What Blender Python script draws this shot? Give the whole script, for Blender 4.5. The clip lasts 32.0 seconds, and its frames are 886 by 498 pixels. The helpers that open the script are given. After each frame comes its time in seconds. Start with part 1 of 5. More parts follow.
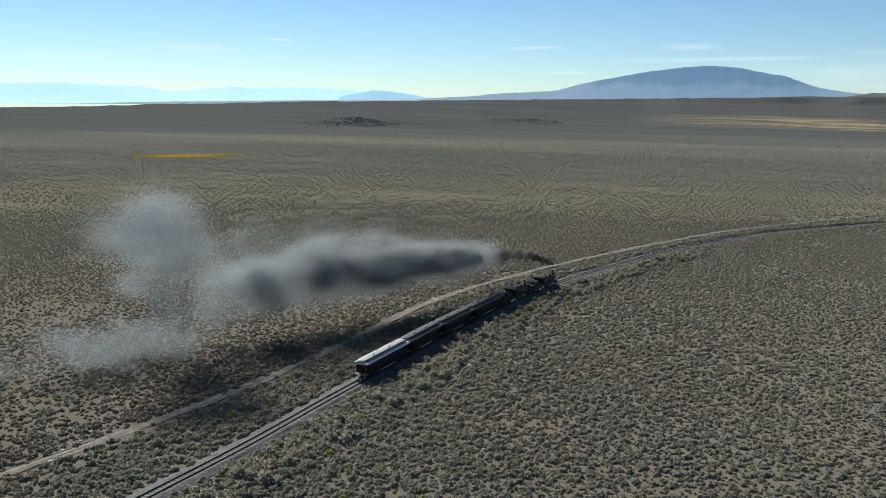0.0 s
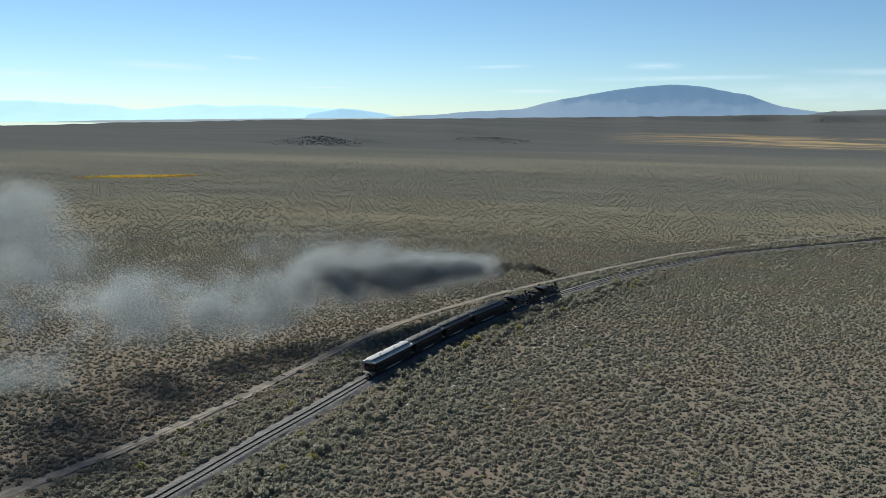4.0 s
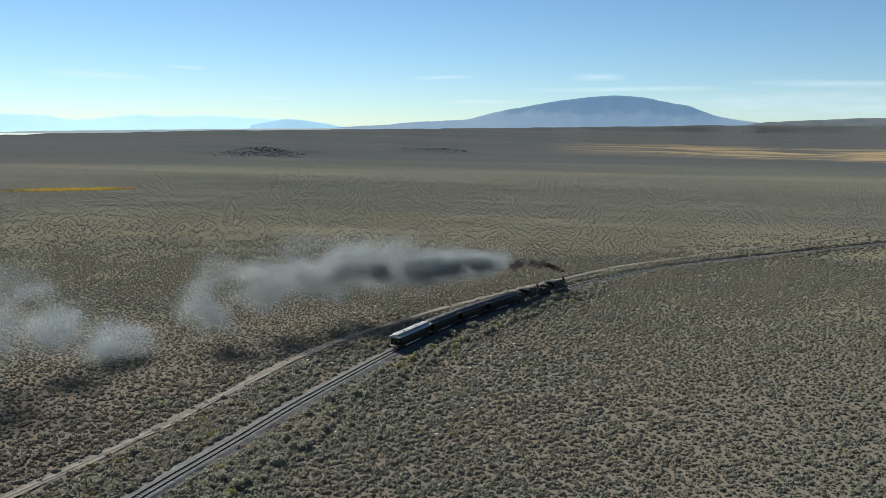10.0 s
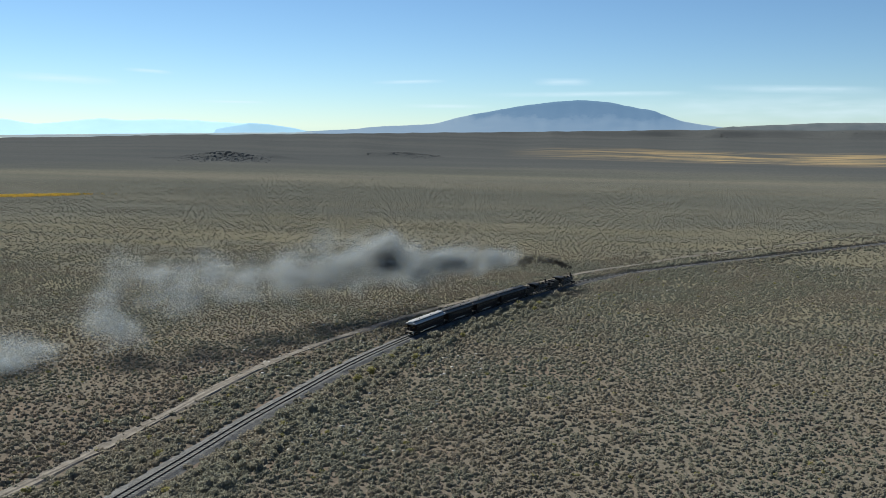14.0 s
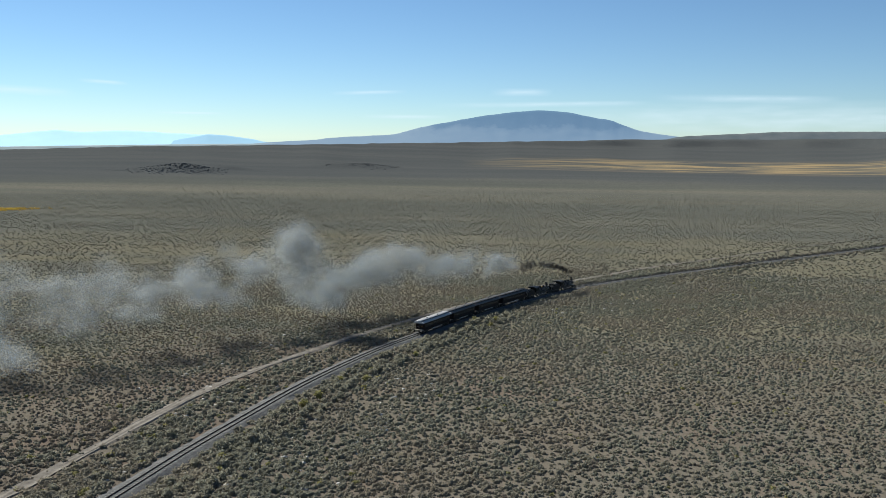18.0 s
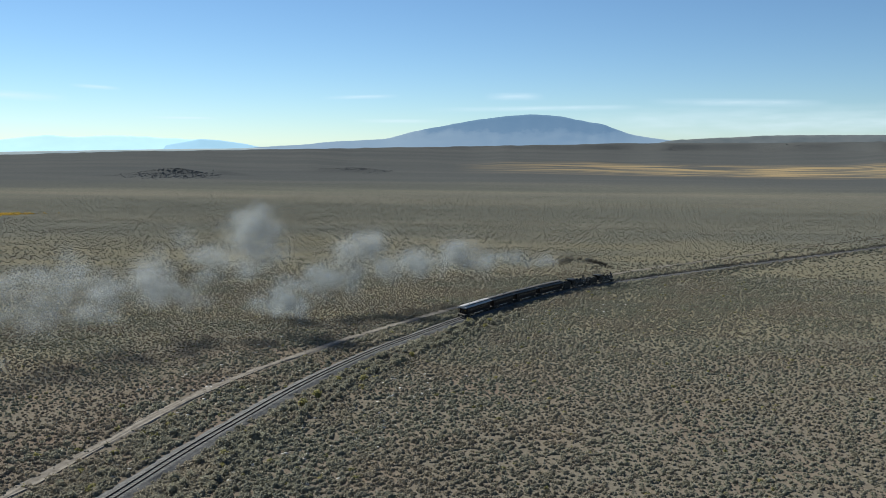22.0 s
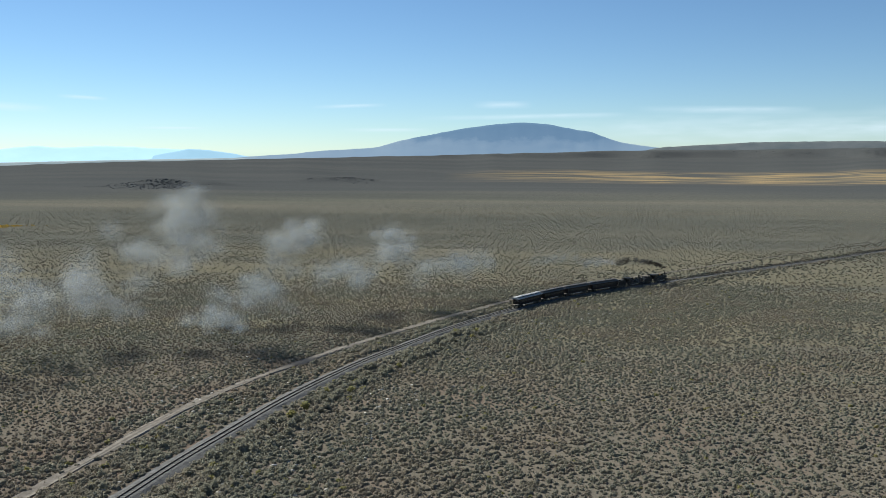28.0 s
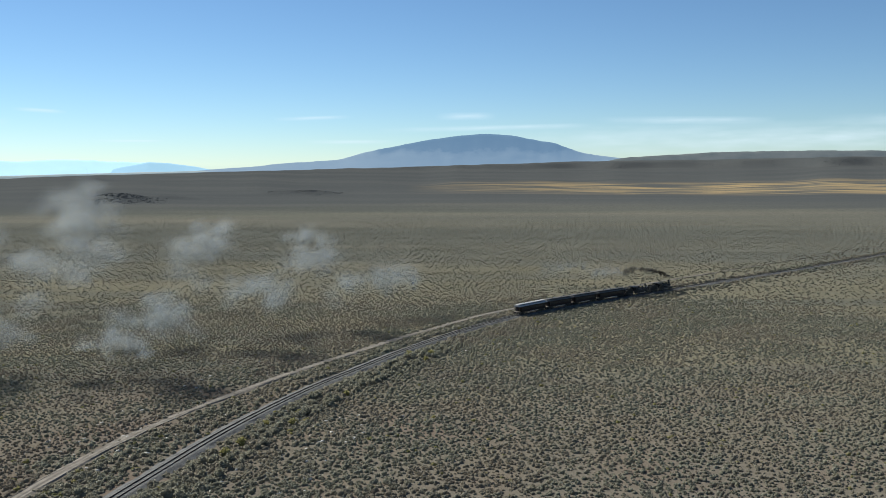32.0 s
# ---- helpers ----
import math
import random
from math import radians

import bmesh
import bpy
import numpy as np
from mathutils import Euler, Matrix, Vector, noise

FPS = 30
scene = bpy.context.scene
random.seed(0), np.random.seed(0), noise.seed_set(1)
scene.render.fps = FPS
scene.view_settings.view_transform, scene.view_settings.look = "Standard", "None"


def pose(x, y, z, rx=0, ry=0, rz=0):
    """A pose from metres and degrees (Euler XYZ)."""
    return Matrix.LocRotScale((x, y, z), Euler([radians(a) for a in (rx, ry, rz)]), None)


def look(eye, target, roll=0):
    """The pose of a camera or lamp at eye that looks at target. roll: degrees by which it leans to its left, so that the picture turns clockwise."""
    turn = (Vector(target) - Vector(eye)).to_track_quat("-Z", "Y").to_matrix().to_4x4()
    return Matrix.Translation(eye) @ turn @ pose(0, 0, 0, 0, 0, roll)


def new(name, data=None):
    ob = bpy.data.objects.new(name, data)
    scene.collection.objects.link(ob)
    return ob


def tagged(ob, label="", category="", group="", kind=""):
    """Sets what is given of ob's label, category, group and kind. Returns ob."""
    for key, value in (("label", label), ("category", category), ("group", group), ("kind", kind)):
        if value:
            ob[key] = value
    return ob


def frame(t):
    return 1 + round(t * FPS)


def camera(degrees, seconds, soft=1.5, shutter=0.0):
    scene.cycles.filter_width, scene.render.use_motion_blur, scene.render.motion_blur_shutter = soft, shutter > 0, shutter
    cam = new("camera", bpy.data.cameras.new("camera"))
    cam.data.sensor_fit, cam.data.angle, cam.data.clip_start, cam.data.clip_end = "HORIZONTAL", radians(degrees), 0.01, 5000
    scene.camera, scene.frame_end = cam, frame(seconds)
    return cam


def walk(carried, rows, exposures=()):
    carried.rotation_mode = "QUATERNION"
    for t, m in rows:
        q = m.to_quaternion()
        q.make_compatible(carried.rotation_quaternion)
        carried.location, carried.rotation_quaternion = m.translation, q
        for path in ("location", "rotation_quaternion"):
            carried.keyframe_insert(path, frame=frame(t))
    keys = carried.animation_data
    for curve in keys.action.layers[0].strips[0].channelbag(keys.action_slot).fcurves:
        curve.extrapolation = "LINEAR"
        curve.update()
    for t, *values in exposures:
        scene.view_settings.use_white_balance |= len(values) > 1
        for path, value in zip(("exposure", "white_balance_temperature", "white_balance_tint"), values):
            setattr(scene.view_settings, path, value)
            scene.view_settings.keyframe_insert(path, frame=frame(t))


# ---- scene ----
cam = camera(53.4, 32.0, soft=0.4)

# the drone's flight: it follows the train, hovers, and follows again
PATH = [  # seconds, x, y, z, pitch, roll, heading
    (0.0, 1.09, 12.66, 38.83, 80.004, 0.738, 17.363),
    (1.0, 1.45, 15.59, 38.92, 80.345, 0.747, 17.263),
    (2.0, 1.85, 18.07, 38.97, 80.646, 0.749, 16.926),
    (3.0, 2.33, 20.31, 39.06, 80.933, 0.746, 16.235),
    (3.5, 2.62, 21.43, 39.14, 81.073, 0.743, 15.775),
    (5.5, 2.97, 22.56, 39.29, 81.431, 0.695, 14.250),
    (6.0, 3.02, 22.88, 39.36, 81.517, 0.687, 14.007),
    (7.0, 3.20, 23.72, 39.47, 81.653, 0.679, 13.525),
    (8.0, 3.52, 24.88, 39.54, 81.742, 0.687, 12.974),
    (9.0, 3.79, 26.01, 39.63, 81.821, 0.711, 12.383),
    (10.0, 3.98, 26.87, 39.75, 81.886, 0.737, 11.861),
    (11.0, 4.14, 27.78, 39.92, 81.943, 0.768, 11.350),
    (12.0, 4.26, 28.69, 40.02, 81.998, 0.794, 10.805),
    (13.0, 4.38, 29.62, 40.01, 82.098, 0.809, 10.275),
    (14.0, 4.56, 30.85, 39.93, 82.193, 0.793, 9.730),
    (14.5, 4.67, 31.70, 39.94, 82.260, 0.772, 9.427),
    (16.5, 5.19, 35.58, 40.12, 82.622, 0.610, 8.002),
    (17.0, 5.26, 36.13, 40.17, 82.710, 0.588, 7.737),
    (18.0, 5.45, 36.76, 40.28, 82.884, 0.563, 7.219),
    (19.0, 5.48, 36.34, 40.25, 82.983, 0.539, 6.884),
    (20.0, 5.39, 35.35, 40.20, 83.049, 0.505, 6.771),
    (21.0, 5.39, 34.43, 40.23, 83.112, 0.464, 6.742),
    (22.0, 5.41, 33.61, 40.30, 83.157, 0.419, 6.754),
    (23.0, 5.40, 32.84, 40.42, 83.194, 0.379, 6.775),
    (24.0, 5.38, 32.10, 40.55, 83.233, 0.349, 6.819),
    (25.0, 5.41, 31.37, 40.63, 83.267, 0.317, 6.851),
    (25.5, 5.44, 31.04, 40.67, 83.290, 0.299, 6.855),
    (27.5, 5.97, 30.70, 41.11, 83.606, 0.128, 6.370),
    (28.0, 6.27, 31.62, 41.23, 83.694, 0.084, 6.069),
    (29.0, 6.83, 33.86, 41.41, 83.850, -0.001, 5.483),
    (30.0, 7.31, 36.33, 41.52, 84.019, -0.090, 4.933),
    (31.0, 7.78, 38.84, 41.62, 84.222, -0.175, 4.403),
    (32.0, 8.23, 41.31, 41.66, 84.431, -0.266, 3.809),
]


def drone(x, y, z, tilt, roll, heading):
    return Matrix.Translation((x, y, z)) @ Euler((0, 0, radians(heading))).to_matrix().to_4x4() @ Euler((radians(tilt), 0, 0)).to_matrix().to_4x4() @ Euler((0, 0, radians(roll))).to_matrix().to_4x4()


walk(cam, [(t, drone(*row)) for t, *row in PATH], exposures=[(0.0, 0.66, 6150, 3.5), (32.0, 0.66, 6150, 3.5)])

# ---- daylight ----
SUN_AZ, SUN_EL = -50.0, 36.0   # degrees from +y to the right, and above the plain
world = bpy.data.worlds.new("daylight")
scene.world = world
scene.cycles.transparent_max_bounces = 192   # for the smoke
world.use_nodes = True
wn = world.node_tree
sky = wn.nodes.new("ShaderNodeTexSky")
sky.sky_type = "NISHITA"
sky.sun_disc = False
sky.sun_elevation = radians(SUN_EL)
sky.sun_rotation = radians(SUN_AZ)
sky.altitude = 2400
sky.air_density = 1.0
sky.dust_density = 0.0
sky.ozone_density = 1.6
wn.nodes["Background"].inputs["Strength"].default_value = 0.056
clear = wn.nodes.new("ShaderNodeMix")          # the dry, clear air of the high plain: a bluer sky
clear.data_type, clear.blend_type = "RGBA", "MULTIPLY"
clear.inputs[0].default_value = 1.0
clear.inputs[7].default_value = (0.86, 0.975, 1.09, 1)
wn.links.new(sky.outputs[0], clear.inputs[6])
wn.links.new(clear.outputs[2], wn.nodes["Background"].inputs["Color"])
sun_data = bpy.data.lights.new("sun", "SUN")
sun_data.energy, sun_data.angle, sun_data.color = 5.0, radians(0.53), (1.0, 0.94, 0.85)
sun = new("sun", sun_data)
ce = math.cos(radians(SUN_EL))
sun_way = Vector((math.sin(radians(SUN_AZ)) * ce, math.cos(radians(SUN_AZ)) * ce, math.sin(radians(SUN_EL))))
sun.matrix_world = look(sun_way * 300, (0, 0, 0))


# ---- materials ----
def shader(name):
    m = bpy.data.materials.new(name)
    m.use_nodes = True
    nt = m.node_tree
    return m, nt, nt.nodes, nt.links, nt.nodes["Principled BSDF"]


def mix_rgb(nt, fac, a, b, blend="MIX"):
    n = nt.nodes.new("ShaderNodeMix")
    n.data_type, n.blend_type = "RGBA", blend
    for sock, v in ((n.inputs[0], fac), (n.inputs[6], a), (n.inputs[7], b)):
        if isinstance(v, (int, float)):
            sock.default_value = v
        elif isinstance(v, tuple):
            sock.default_value = (*v, 1)
        else:
            nt.links.new(v, sock)
    return n.outputs[2]


def noise_tex(nt, scale, detail=4.0, rough=0.6, coord="Object", stretch=None):
    tc = nt.nodes.new("ShaderNodeTexCoord")
    n = nt.nodes.new("ShaderNodeTexNoise")
    n.inputs["Scale"].default_value = scale
    n.inputs["Detail"].default_value = detail
    n.inputs["Roughness"].default_value = rough
    if stretch:
        mp = nt.nodes.new("ShaderNodeMapping")
        mp.inputs["Scale"].default_value = stretch
        nt.links.new(tc.outputs[coord], mp.inputs[0])
        nt.links.new(mp.outputs[0], n.inputs["Vector"])
    else:
        nt.links.new(tc.outputs[coord], n.inputs["Vector"])
    return n.outputs["Fac"]


def ramp(nt, fac, stops):
    n = nt.nodes.new("ShaderNodeValToRGB")
    els = n.color_ramp.elements
    while len(els) < len(stops):
        els.new(0.5)
    for e, (p, c) in zip(els, stops):
        e.position, e.color = p, (*c, 1) if len(c) == 3 else c
    nt.links.new(fac, n.inputs[0])
    return n.outputs["Color"]


def bump(nt, bsdf, height, strength, distance):
    b = nt.nodes.new("ShaderNodeBump")
    b.inputs["Strength"].default_value, b.inputs["Distance"].default_value = strength, distance
    nt.links.new(height, b.inputs["Height"])
    nt.links.new(b.outputs[0], bsdf.inputs["Normal"])


def surface(name, dark, light, scale, rough=0.8, metal=0.0, fine=9.0, relief=0.3, depth=0.01, gloss=0.3):
    """A worn surface: two tones mixed by a coarse and a fine grain."""
    m, nt, nodes, links, b = shader(name)
    big, small = noise_tex(nt, scale), noise_tex(nt, scale * fine, 6)
    c1 = ramp(nt, big, [(0.35, dark), (0.65, light)])
    c2 = ramp(nt, small, [(0.3, tuple(v * 0.7 for v in dark)), (0.7, light)])
    links.new(mix_rgb(nt, 0.45, c1, c2), b.inputs["Base Color"])
    b.inputs["Roughness"].default_value, b.inputs["Metallic"].default_value = rough, metal
    b.inputs["Specular IOR Level"].default_value = gloss
    bump(nt, b, small, relief, depth)
    return m


def leafy(name, stops, dry):
    """Small grey leaves: light from behind comes through them. Each clump has its own tone, with drier stands here and there."""
    m, nt, nodes, links, b = shader(name)
    geo = nodes.new("ShaderNodeNewGeometry")
    each = noise_tex(nt, 0.8, 2)
    leaf = noise_tex(nt, 9.0, 3, 0.7)
    broad = noise_tex(nt, 0.05, 4)
    bump(nt, b, leaf, 0.5, 0.06)
    c = ramp(nt, geo.outputs["Random Per Island"], stops)
    c = mix_rgb(nt, ramp(nt, each, [(0.36, (0, 0, 0)), (0.6, (1, 1, 1))]), mix_rgb(nt, 0.4, c, (0.12, 0.118, 0.09)), c)
    c = mix_rgb(nt, ramp(nt, broad, [(0.45, (0, 0, 0)), (0.60, (0.75, 0.75, 0.75))]), c, dry)
    c = mix_rgb(nt, ramp(nt, leaf, [(0.3, (0.45, 0.45, 0.45)), (0.6, (0, 0, 0))]), c, (0.10, 0.094, 0.068))
    links.new(c, b.inputs["Base Color"])
    b.inputs["Roughness"].default_value = 0.9
    b.inputs["Specular IOR Level"].default_value = 0.05
    thin = nodes.new("ShaderNodeBsdfTranslucent")
    links.new(c, thin.inputs["Color"])
    mx = nodes.new("ShaderNodeMixShader")
    mx.inputs[0].default_value = 0.55
    links.new(b.outputs[0], mx.inputs[1])
    links.new(thin.outputs[0], mx.inputs[2])
    links.new(mx.outputs[0], nodes["Material Output"].inputs["Surface"])
    return m


SAGE = [(0.0, (0.215, 0.208, 0.158)), (0.3, (0.262, 0.254, 0.196)), (0.6, (0.305, 0.294, 0.228)), (0.85, (0.355, 0.34, 0.266)), (1.0, (0.285, 0.275, 0.196))]
M_SAGE = leafy("sagebrush", SAGE, (0.30, 0.255, 0.195))
M_DEAD = leafy("dry_brush", [(0.0, (0.215, 0.178, 0.14)), (0.5, (0.265, 0.222, 0.176)), (1.0, (0.315, 0.268, 0.213))], (0.27, 0.228, 0.178))
M_RABBIT = leafy("rabbitbrush", [(0.0, (0.20, 0.20, 0.07)), (0.6, (0.32, 0.29, 0.10)), (1.0, (0.36, 0.31, 0.14))], (0.27, 0.25, 0.11))
M_FLOWER = leafy("rabbitbrush_bloom", [(0.0, (0.72, 0.46, 0.03)), (0.6, (0.85, 0.56, 0.05)), (1.0, (0.85, 0.60, 0.10))], (0.70, 0.48, 0.07))


def soil_material():
    """Pale and reddish soil close by, with the tone of sagebrush cover laid over it in patches."""
    m, nt, nodes, links, b = shader("sagebrush_plain")
    fine = noise_tex(nt, 1.6, 6, 0.65)
    mid = noise_tex(nt, 0.09, 5)
    broad = noise_tex(nt, 0.006, 5)
    streak = noise_tex(nt, 0.0045, 4, 0.55, stretch=(0.35, 2.2, 1))
    soil = ramp(nt, fine, [(0.25, (0.090, 0.076, 0.061)), (0.5, (0.128, 0.108, 0.087)), (0.78, (0.190, 0.164, 0.133))])
    red = mix_rgb(nt, ramp(nt, mid, [(0.45, (0, 0, 0)), (0.65, (1, 1, 1))]), soil, mix_rgb(nt, 0.5, soil, (0.150, 0.106, 0.080)))
    grey = mix_rgb(nt, ramp(nt, broad, [(0.42, (0, 0, 0)), (0.6, (1, 1, 1))]), red, mix_rgb(nt, 0.45, red, (0.17, 0.158, 0.12)))
    # belts of the plain, outward: brown soil, yellowish grass with pale pans, close sage, the stony slope greyed for
    # haze
    geo = nodes.new("ShaderNodeNewGeometry")
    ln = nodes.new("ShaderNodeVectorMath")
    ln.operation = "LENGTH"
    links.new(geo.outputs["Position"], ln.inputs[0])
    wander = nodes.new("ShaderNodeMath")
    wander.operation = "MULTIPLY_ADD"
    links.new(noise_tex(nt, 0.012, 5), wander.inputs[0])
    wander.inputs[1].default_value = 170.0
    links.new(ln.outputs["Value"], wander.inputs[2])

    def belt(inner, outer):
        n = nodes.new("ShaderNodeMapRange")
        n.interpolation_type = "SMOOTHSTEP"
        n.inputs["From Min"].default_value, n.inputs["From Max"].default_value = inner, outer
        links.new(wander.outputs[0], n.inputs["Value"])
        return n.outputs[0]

    pans = noise_tex(nt, 0.02, 6, 0.65, stretch=(0.3, 2.0, 1))
    grass = ramp(nt, pans, [(0.34, (0.106, 0.102, 0.083)), (0.46, (0.130, 0.121, 0.092)), (0.56, (0.160, 0.142, 0.097)), (0.66, (0.150, 0.136, 0.104)), (0.78, (0.21, 0.192, 0.155))])
    cover = ramp(nt, streak, [(0.33, (0.100, 0.100, 0.086)), (0.47, (0.119, 0.117, 0.098)), (0.56, (0.135, 0.129, 0.105)), (0.68, (0.160, 0.148, 0.118))])
    speck = noise_tex(nt, 0.45, 6, 0.8)
    mottled = ramp(nt, speck, [(0.38, (0, 0, 0)), (0.55, (1, 1, 1))])
    cover = mix_rgb(nt, mottled, mix_rgb(nt, 0.62, cover, (0.045, 0.044, 0.036)), cover)
    grass = mix_rgb(nt, mottled, mix_rgb(nt, 0.5, grass, (0.050, 0.049, 0.038)), grass)
    # stony ground, with the bluish haze of distance mixed into its grey
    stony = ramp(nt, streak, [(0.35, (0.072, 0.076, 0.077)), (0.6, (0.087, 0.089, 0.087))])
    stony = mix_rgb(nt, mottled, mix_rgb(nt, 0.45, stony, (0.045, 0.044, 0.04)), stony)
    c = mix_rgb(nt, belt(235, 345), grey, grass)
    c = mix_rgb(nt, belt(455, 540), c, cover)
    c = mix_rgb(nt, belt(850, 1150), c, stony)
    # bands of straw-coloured dry grass along the foot of the far slope
    sep = nodes.new("ShaderNodeSeparateXYZ")
    links.new(geo.outputs["Position"], sep.inputs[0])
    ang = nodes.new("ShaderNodeMath")
    ang.operation = "ARCTAN2"
    links.new(sep.outputs["X"], ang.inputs[0])
    links.new(sep.outputs["Y"], ang.inputs[1])
    polar = nodes.new("ShaderNodeCombineXYZ")
    links.new(ang.outputs[0], polar.inputs["X"])
    links.new(ln.outputs["Value"], polar.inputs["Y"])
    mp = nodes.new("ShaderNodeMapping")
    mp.inputs["Scale"].default_value = (9.0, 0.028, 1)
    links.new(polar.outputs[0], mp.inputs[0])
    strand = nodes.new("ShaderNodeTexNoise")
    strand.inputs["Scale"].default_value, strand.inputs["Detail"].default_value = 1.0, 5.0
    links.new(mp.outputs[0], strand.inputs["Vector"])

    def window(sock, stops):
        n = nodes.new("ShaderNodeMapRange")
        n.inputs["From Min"].default_value, n.inputs["From Max"].default_value = stops[0], stops[-1]
        links.new(sock, n.inputs["Value"])
        span = stops[-1] - stops[0]
        return ramp(nt, n.outputs[0], [((v - stops[0]) / span, (h, h, h)) for v, h in zip(stops, (0, 1, 1, 0))])

    ring = mix_rgb(nt, 1.0, window(ln.outputs["Value"], (1200, 1320, 1520, 1680)), window(ang.outputs[0], (-0.10, 0.10, 1.2, 1.6)), "MULTIPLY")
    ring = mix_rgb(nt, 1.0, ring, ramp(nt, strand.outputs["Fac"], [(0.40, (0.05, 0.05, 0.05)), (0.56, (0.9, 0.9, 0.9))]), "MULTIPLY")
    c = mix_rgb(nt, ring, c, ramp(nt, strand.outputs["Fac"], [(0.45, (0.20, 0.165, 0.11)), (0.62, (0.34, 0.245, 0.125))]))
    links.new(c, b.inputs["Base Color"])
    b.inputs["Roughness"].default_value = 0.95
    b.inputs["Specular IOR Level"].default_value = 0.0
    bump(nt, b, fine, 0.5, 0.12)
    return m


M_SOIL = soil_material()
M_ROAD = surface("pale_dirt", (0.135, 0.117, 0.098), (0.27, 0.24, 0.205), 0.7, 0.95, relief=0.4, depth=0.05, gloss=0.0)
M_BALLAST = surface("cinder_ballast", (0.085, 0.083, 0.081), (0.18, 0.175, 0.17), 0.8, 0.95, fine=9, relief=0.9, depth=0.08, gloss=0.0)
M_TIE = surface("weathered_tie", (0.115, 0.11, 0.10), (0.27, 0.26, 0.24), 1.5, 0.95, relief=0.4, gloss=0.05)
M_RAIL = surface("rusty_rail_steel", (0.022, 0.018, 0.015), (0.055, 0.045, 0.038), 2.0, 0.75, 0.1, relief=0.05, gloss=0.1)
M_BLACK = surface("sooty_black_iron", (0.008, 0.008, 0.009), (0.028, 0.027, 0.027), 1.4, 0.5, 0.2, relief=0.15)
M_IRON = surface("grey_graphite_iron", (0.04, 0.04, 0.042), (0.10, 0.10, 0.105), 1.2, 0.45, 0.4, relief=0.1)
M_MAROON = surface("dark_maroon_car_paint", (0.010, 0.007, 0.007), (0.021, 0.013, 0.012), 0.8, 0.55, relief=0.08, gloss=0.15)
M_ROOF = surface("weathered_silver_roof", (0.30, 0.29, 0.285), (0.48, 0.47, 0.46), 0.7, 0.5, relief=0.2, gloss=0.15)
# the shade of the smoke over these roofs is put into the darker grey
M_ROOF_DARK = surface("grey_roof_smoke_shade", (0.075, 0.069, 0.064), (0.15, 0.14, 0.132), 0.7, 0.55, relief=0.2, gloss=0.15)
M_TRIM = surface("dull_gold_trim_paint", (0.03, 0.024, 0.016), (0.06, 0.05, 0.034), 2.0, 0.6, relief=0.05)
M_BRASS = surface("polished_brass", (0.55, 0.36, 0.12), (0.78, 0.56, 0.22), 2.0, 0.25, 0.95, relief=0.05)
M_STEEL = surface("bright_steel", (0.35, 0.35, 0.35), (0.62, 0.62, 0.62), 2.0, 0.35, 0.9, relief=0.05)
# pale tone that imitates light showing through below the coaches
M_LIGHT_BAR = surface("pale_light_bar", (0.55, 0.54, 0.52), (0.78, 0.77, 0.74), 2.0, 0.5, relief=0.05)
M_COAL = surface("coal", (0.006, 0.006, 0.006), (0.03, 0.03, 0.03), 3.0, 0.4, relief=0.9, depth=0.05)
M_WOOD = surface("grey_planks", (0.13, 0.11, 0.09), (0.24, 0.21, 0.18), 1.5, 0.85)


def glass_material():
    m, nt, nodes, links, b = shader("window_glass")
    b.inputs["Base Color"].default_value = (0.03, 0.035, 0.04, 1)
    b.inputs["Roughness"].default_value = 0.06
    b.inputs["Specular IOR Level"].default_value = 0.8
    return m


M_GLASS = glass_material()


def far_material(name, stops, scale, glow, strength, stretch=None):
    """A far mountain: the lit haze before it is put into its surface as a glow."""
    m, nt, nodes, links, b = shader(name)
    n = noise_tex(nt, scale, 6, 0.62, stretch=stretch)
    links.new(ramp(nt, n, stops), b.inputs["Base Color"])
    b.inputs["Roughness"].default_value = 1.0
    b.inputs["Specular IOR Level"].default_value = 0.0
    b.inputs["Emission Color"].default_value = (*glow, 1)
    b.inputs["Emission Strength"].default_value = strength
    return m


def dome_material():
    """The dome: dark forest on its top that runs down in tongues, pale grass slopes below, and haze put in as a surface
    glow.
    """
    m, nt, nodes, links, b = shader("hazy_forested_mountain")
    tc, sep, mr = nodes.new("ShaderNodeTexCoord"), nodes.new("ShaderNodeSeparateXYZ"), nodes.new("ShaderNodeMapRange")
    links.new(tc.outputs["Object"], sep.inputs[0])
    mr.inputs["From Min"].default_value, mr.inputs["From Max"].default_value = 40, 195
    links.new(sep.outputs["Z"], mr.inputs["Value"])
    tongues = noise_tex(nt, 0.007, 6, 0.62, stretch=(1, 0.25, 1.6))
    ad = nodes.new("ShaderNodeMath")
    ad.operation = "MULTIPLY_ADD"
    ad.inputs[1].default_value = 0.9
    links.new(tongues, ad.inputs[0])
    links.new(mr.outputs[0], ad.inputs[2])
    dv = nodes.new("ShaderNodeMath")
    dv.operation = "MULTIPLY"
    dv.inputs[1].default_value = 0.6
    links.new(ad.outputs[0], dv.inputs[0])
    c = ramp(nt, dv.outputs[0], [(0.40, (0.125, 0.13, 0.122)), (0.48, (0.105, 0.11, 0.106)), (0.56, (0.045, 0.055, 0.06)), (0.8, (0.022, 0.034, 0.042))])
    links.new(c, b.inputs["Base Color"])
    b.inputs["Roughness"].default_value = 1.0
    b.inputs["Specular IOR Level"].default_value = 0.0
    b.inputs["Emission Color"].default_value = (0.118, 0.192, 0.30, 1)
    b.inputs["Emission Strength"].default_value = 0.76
    return m


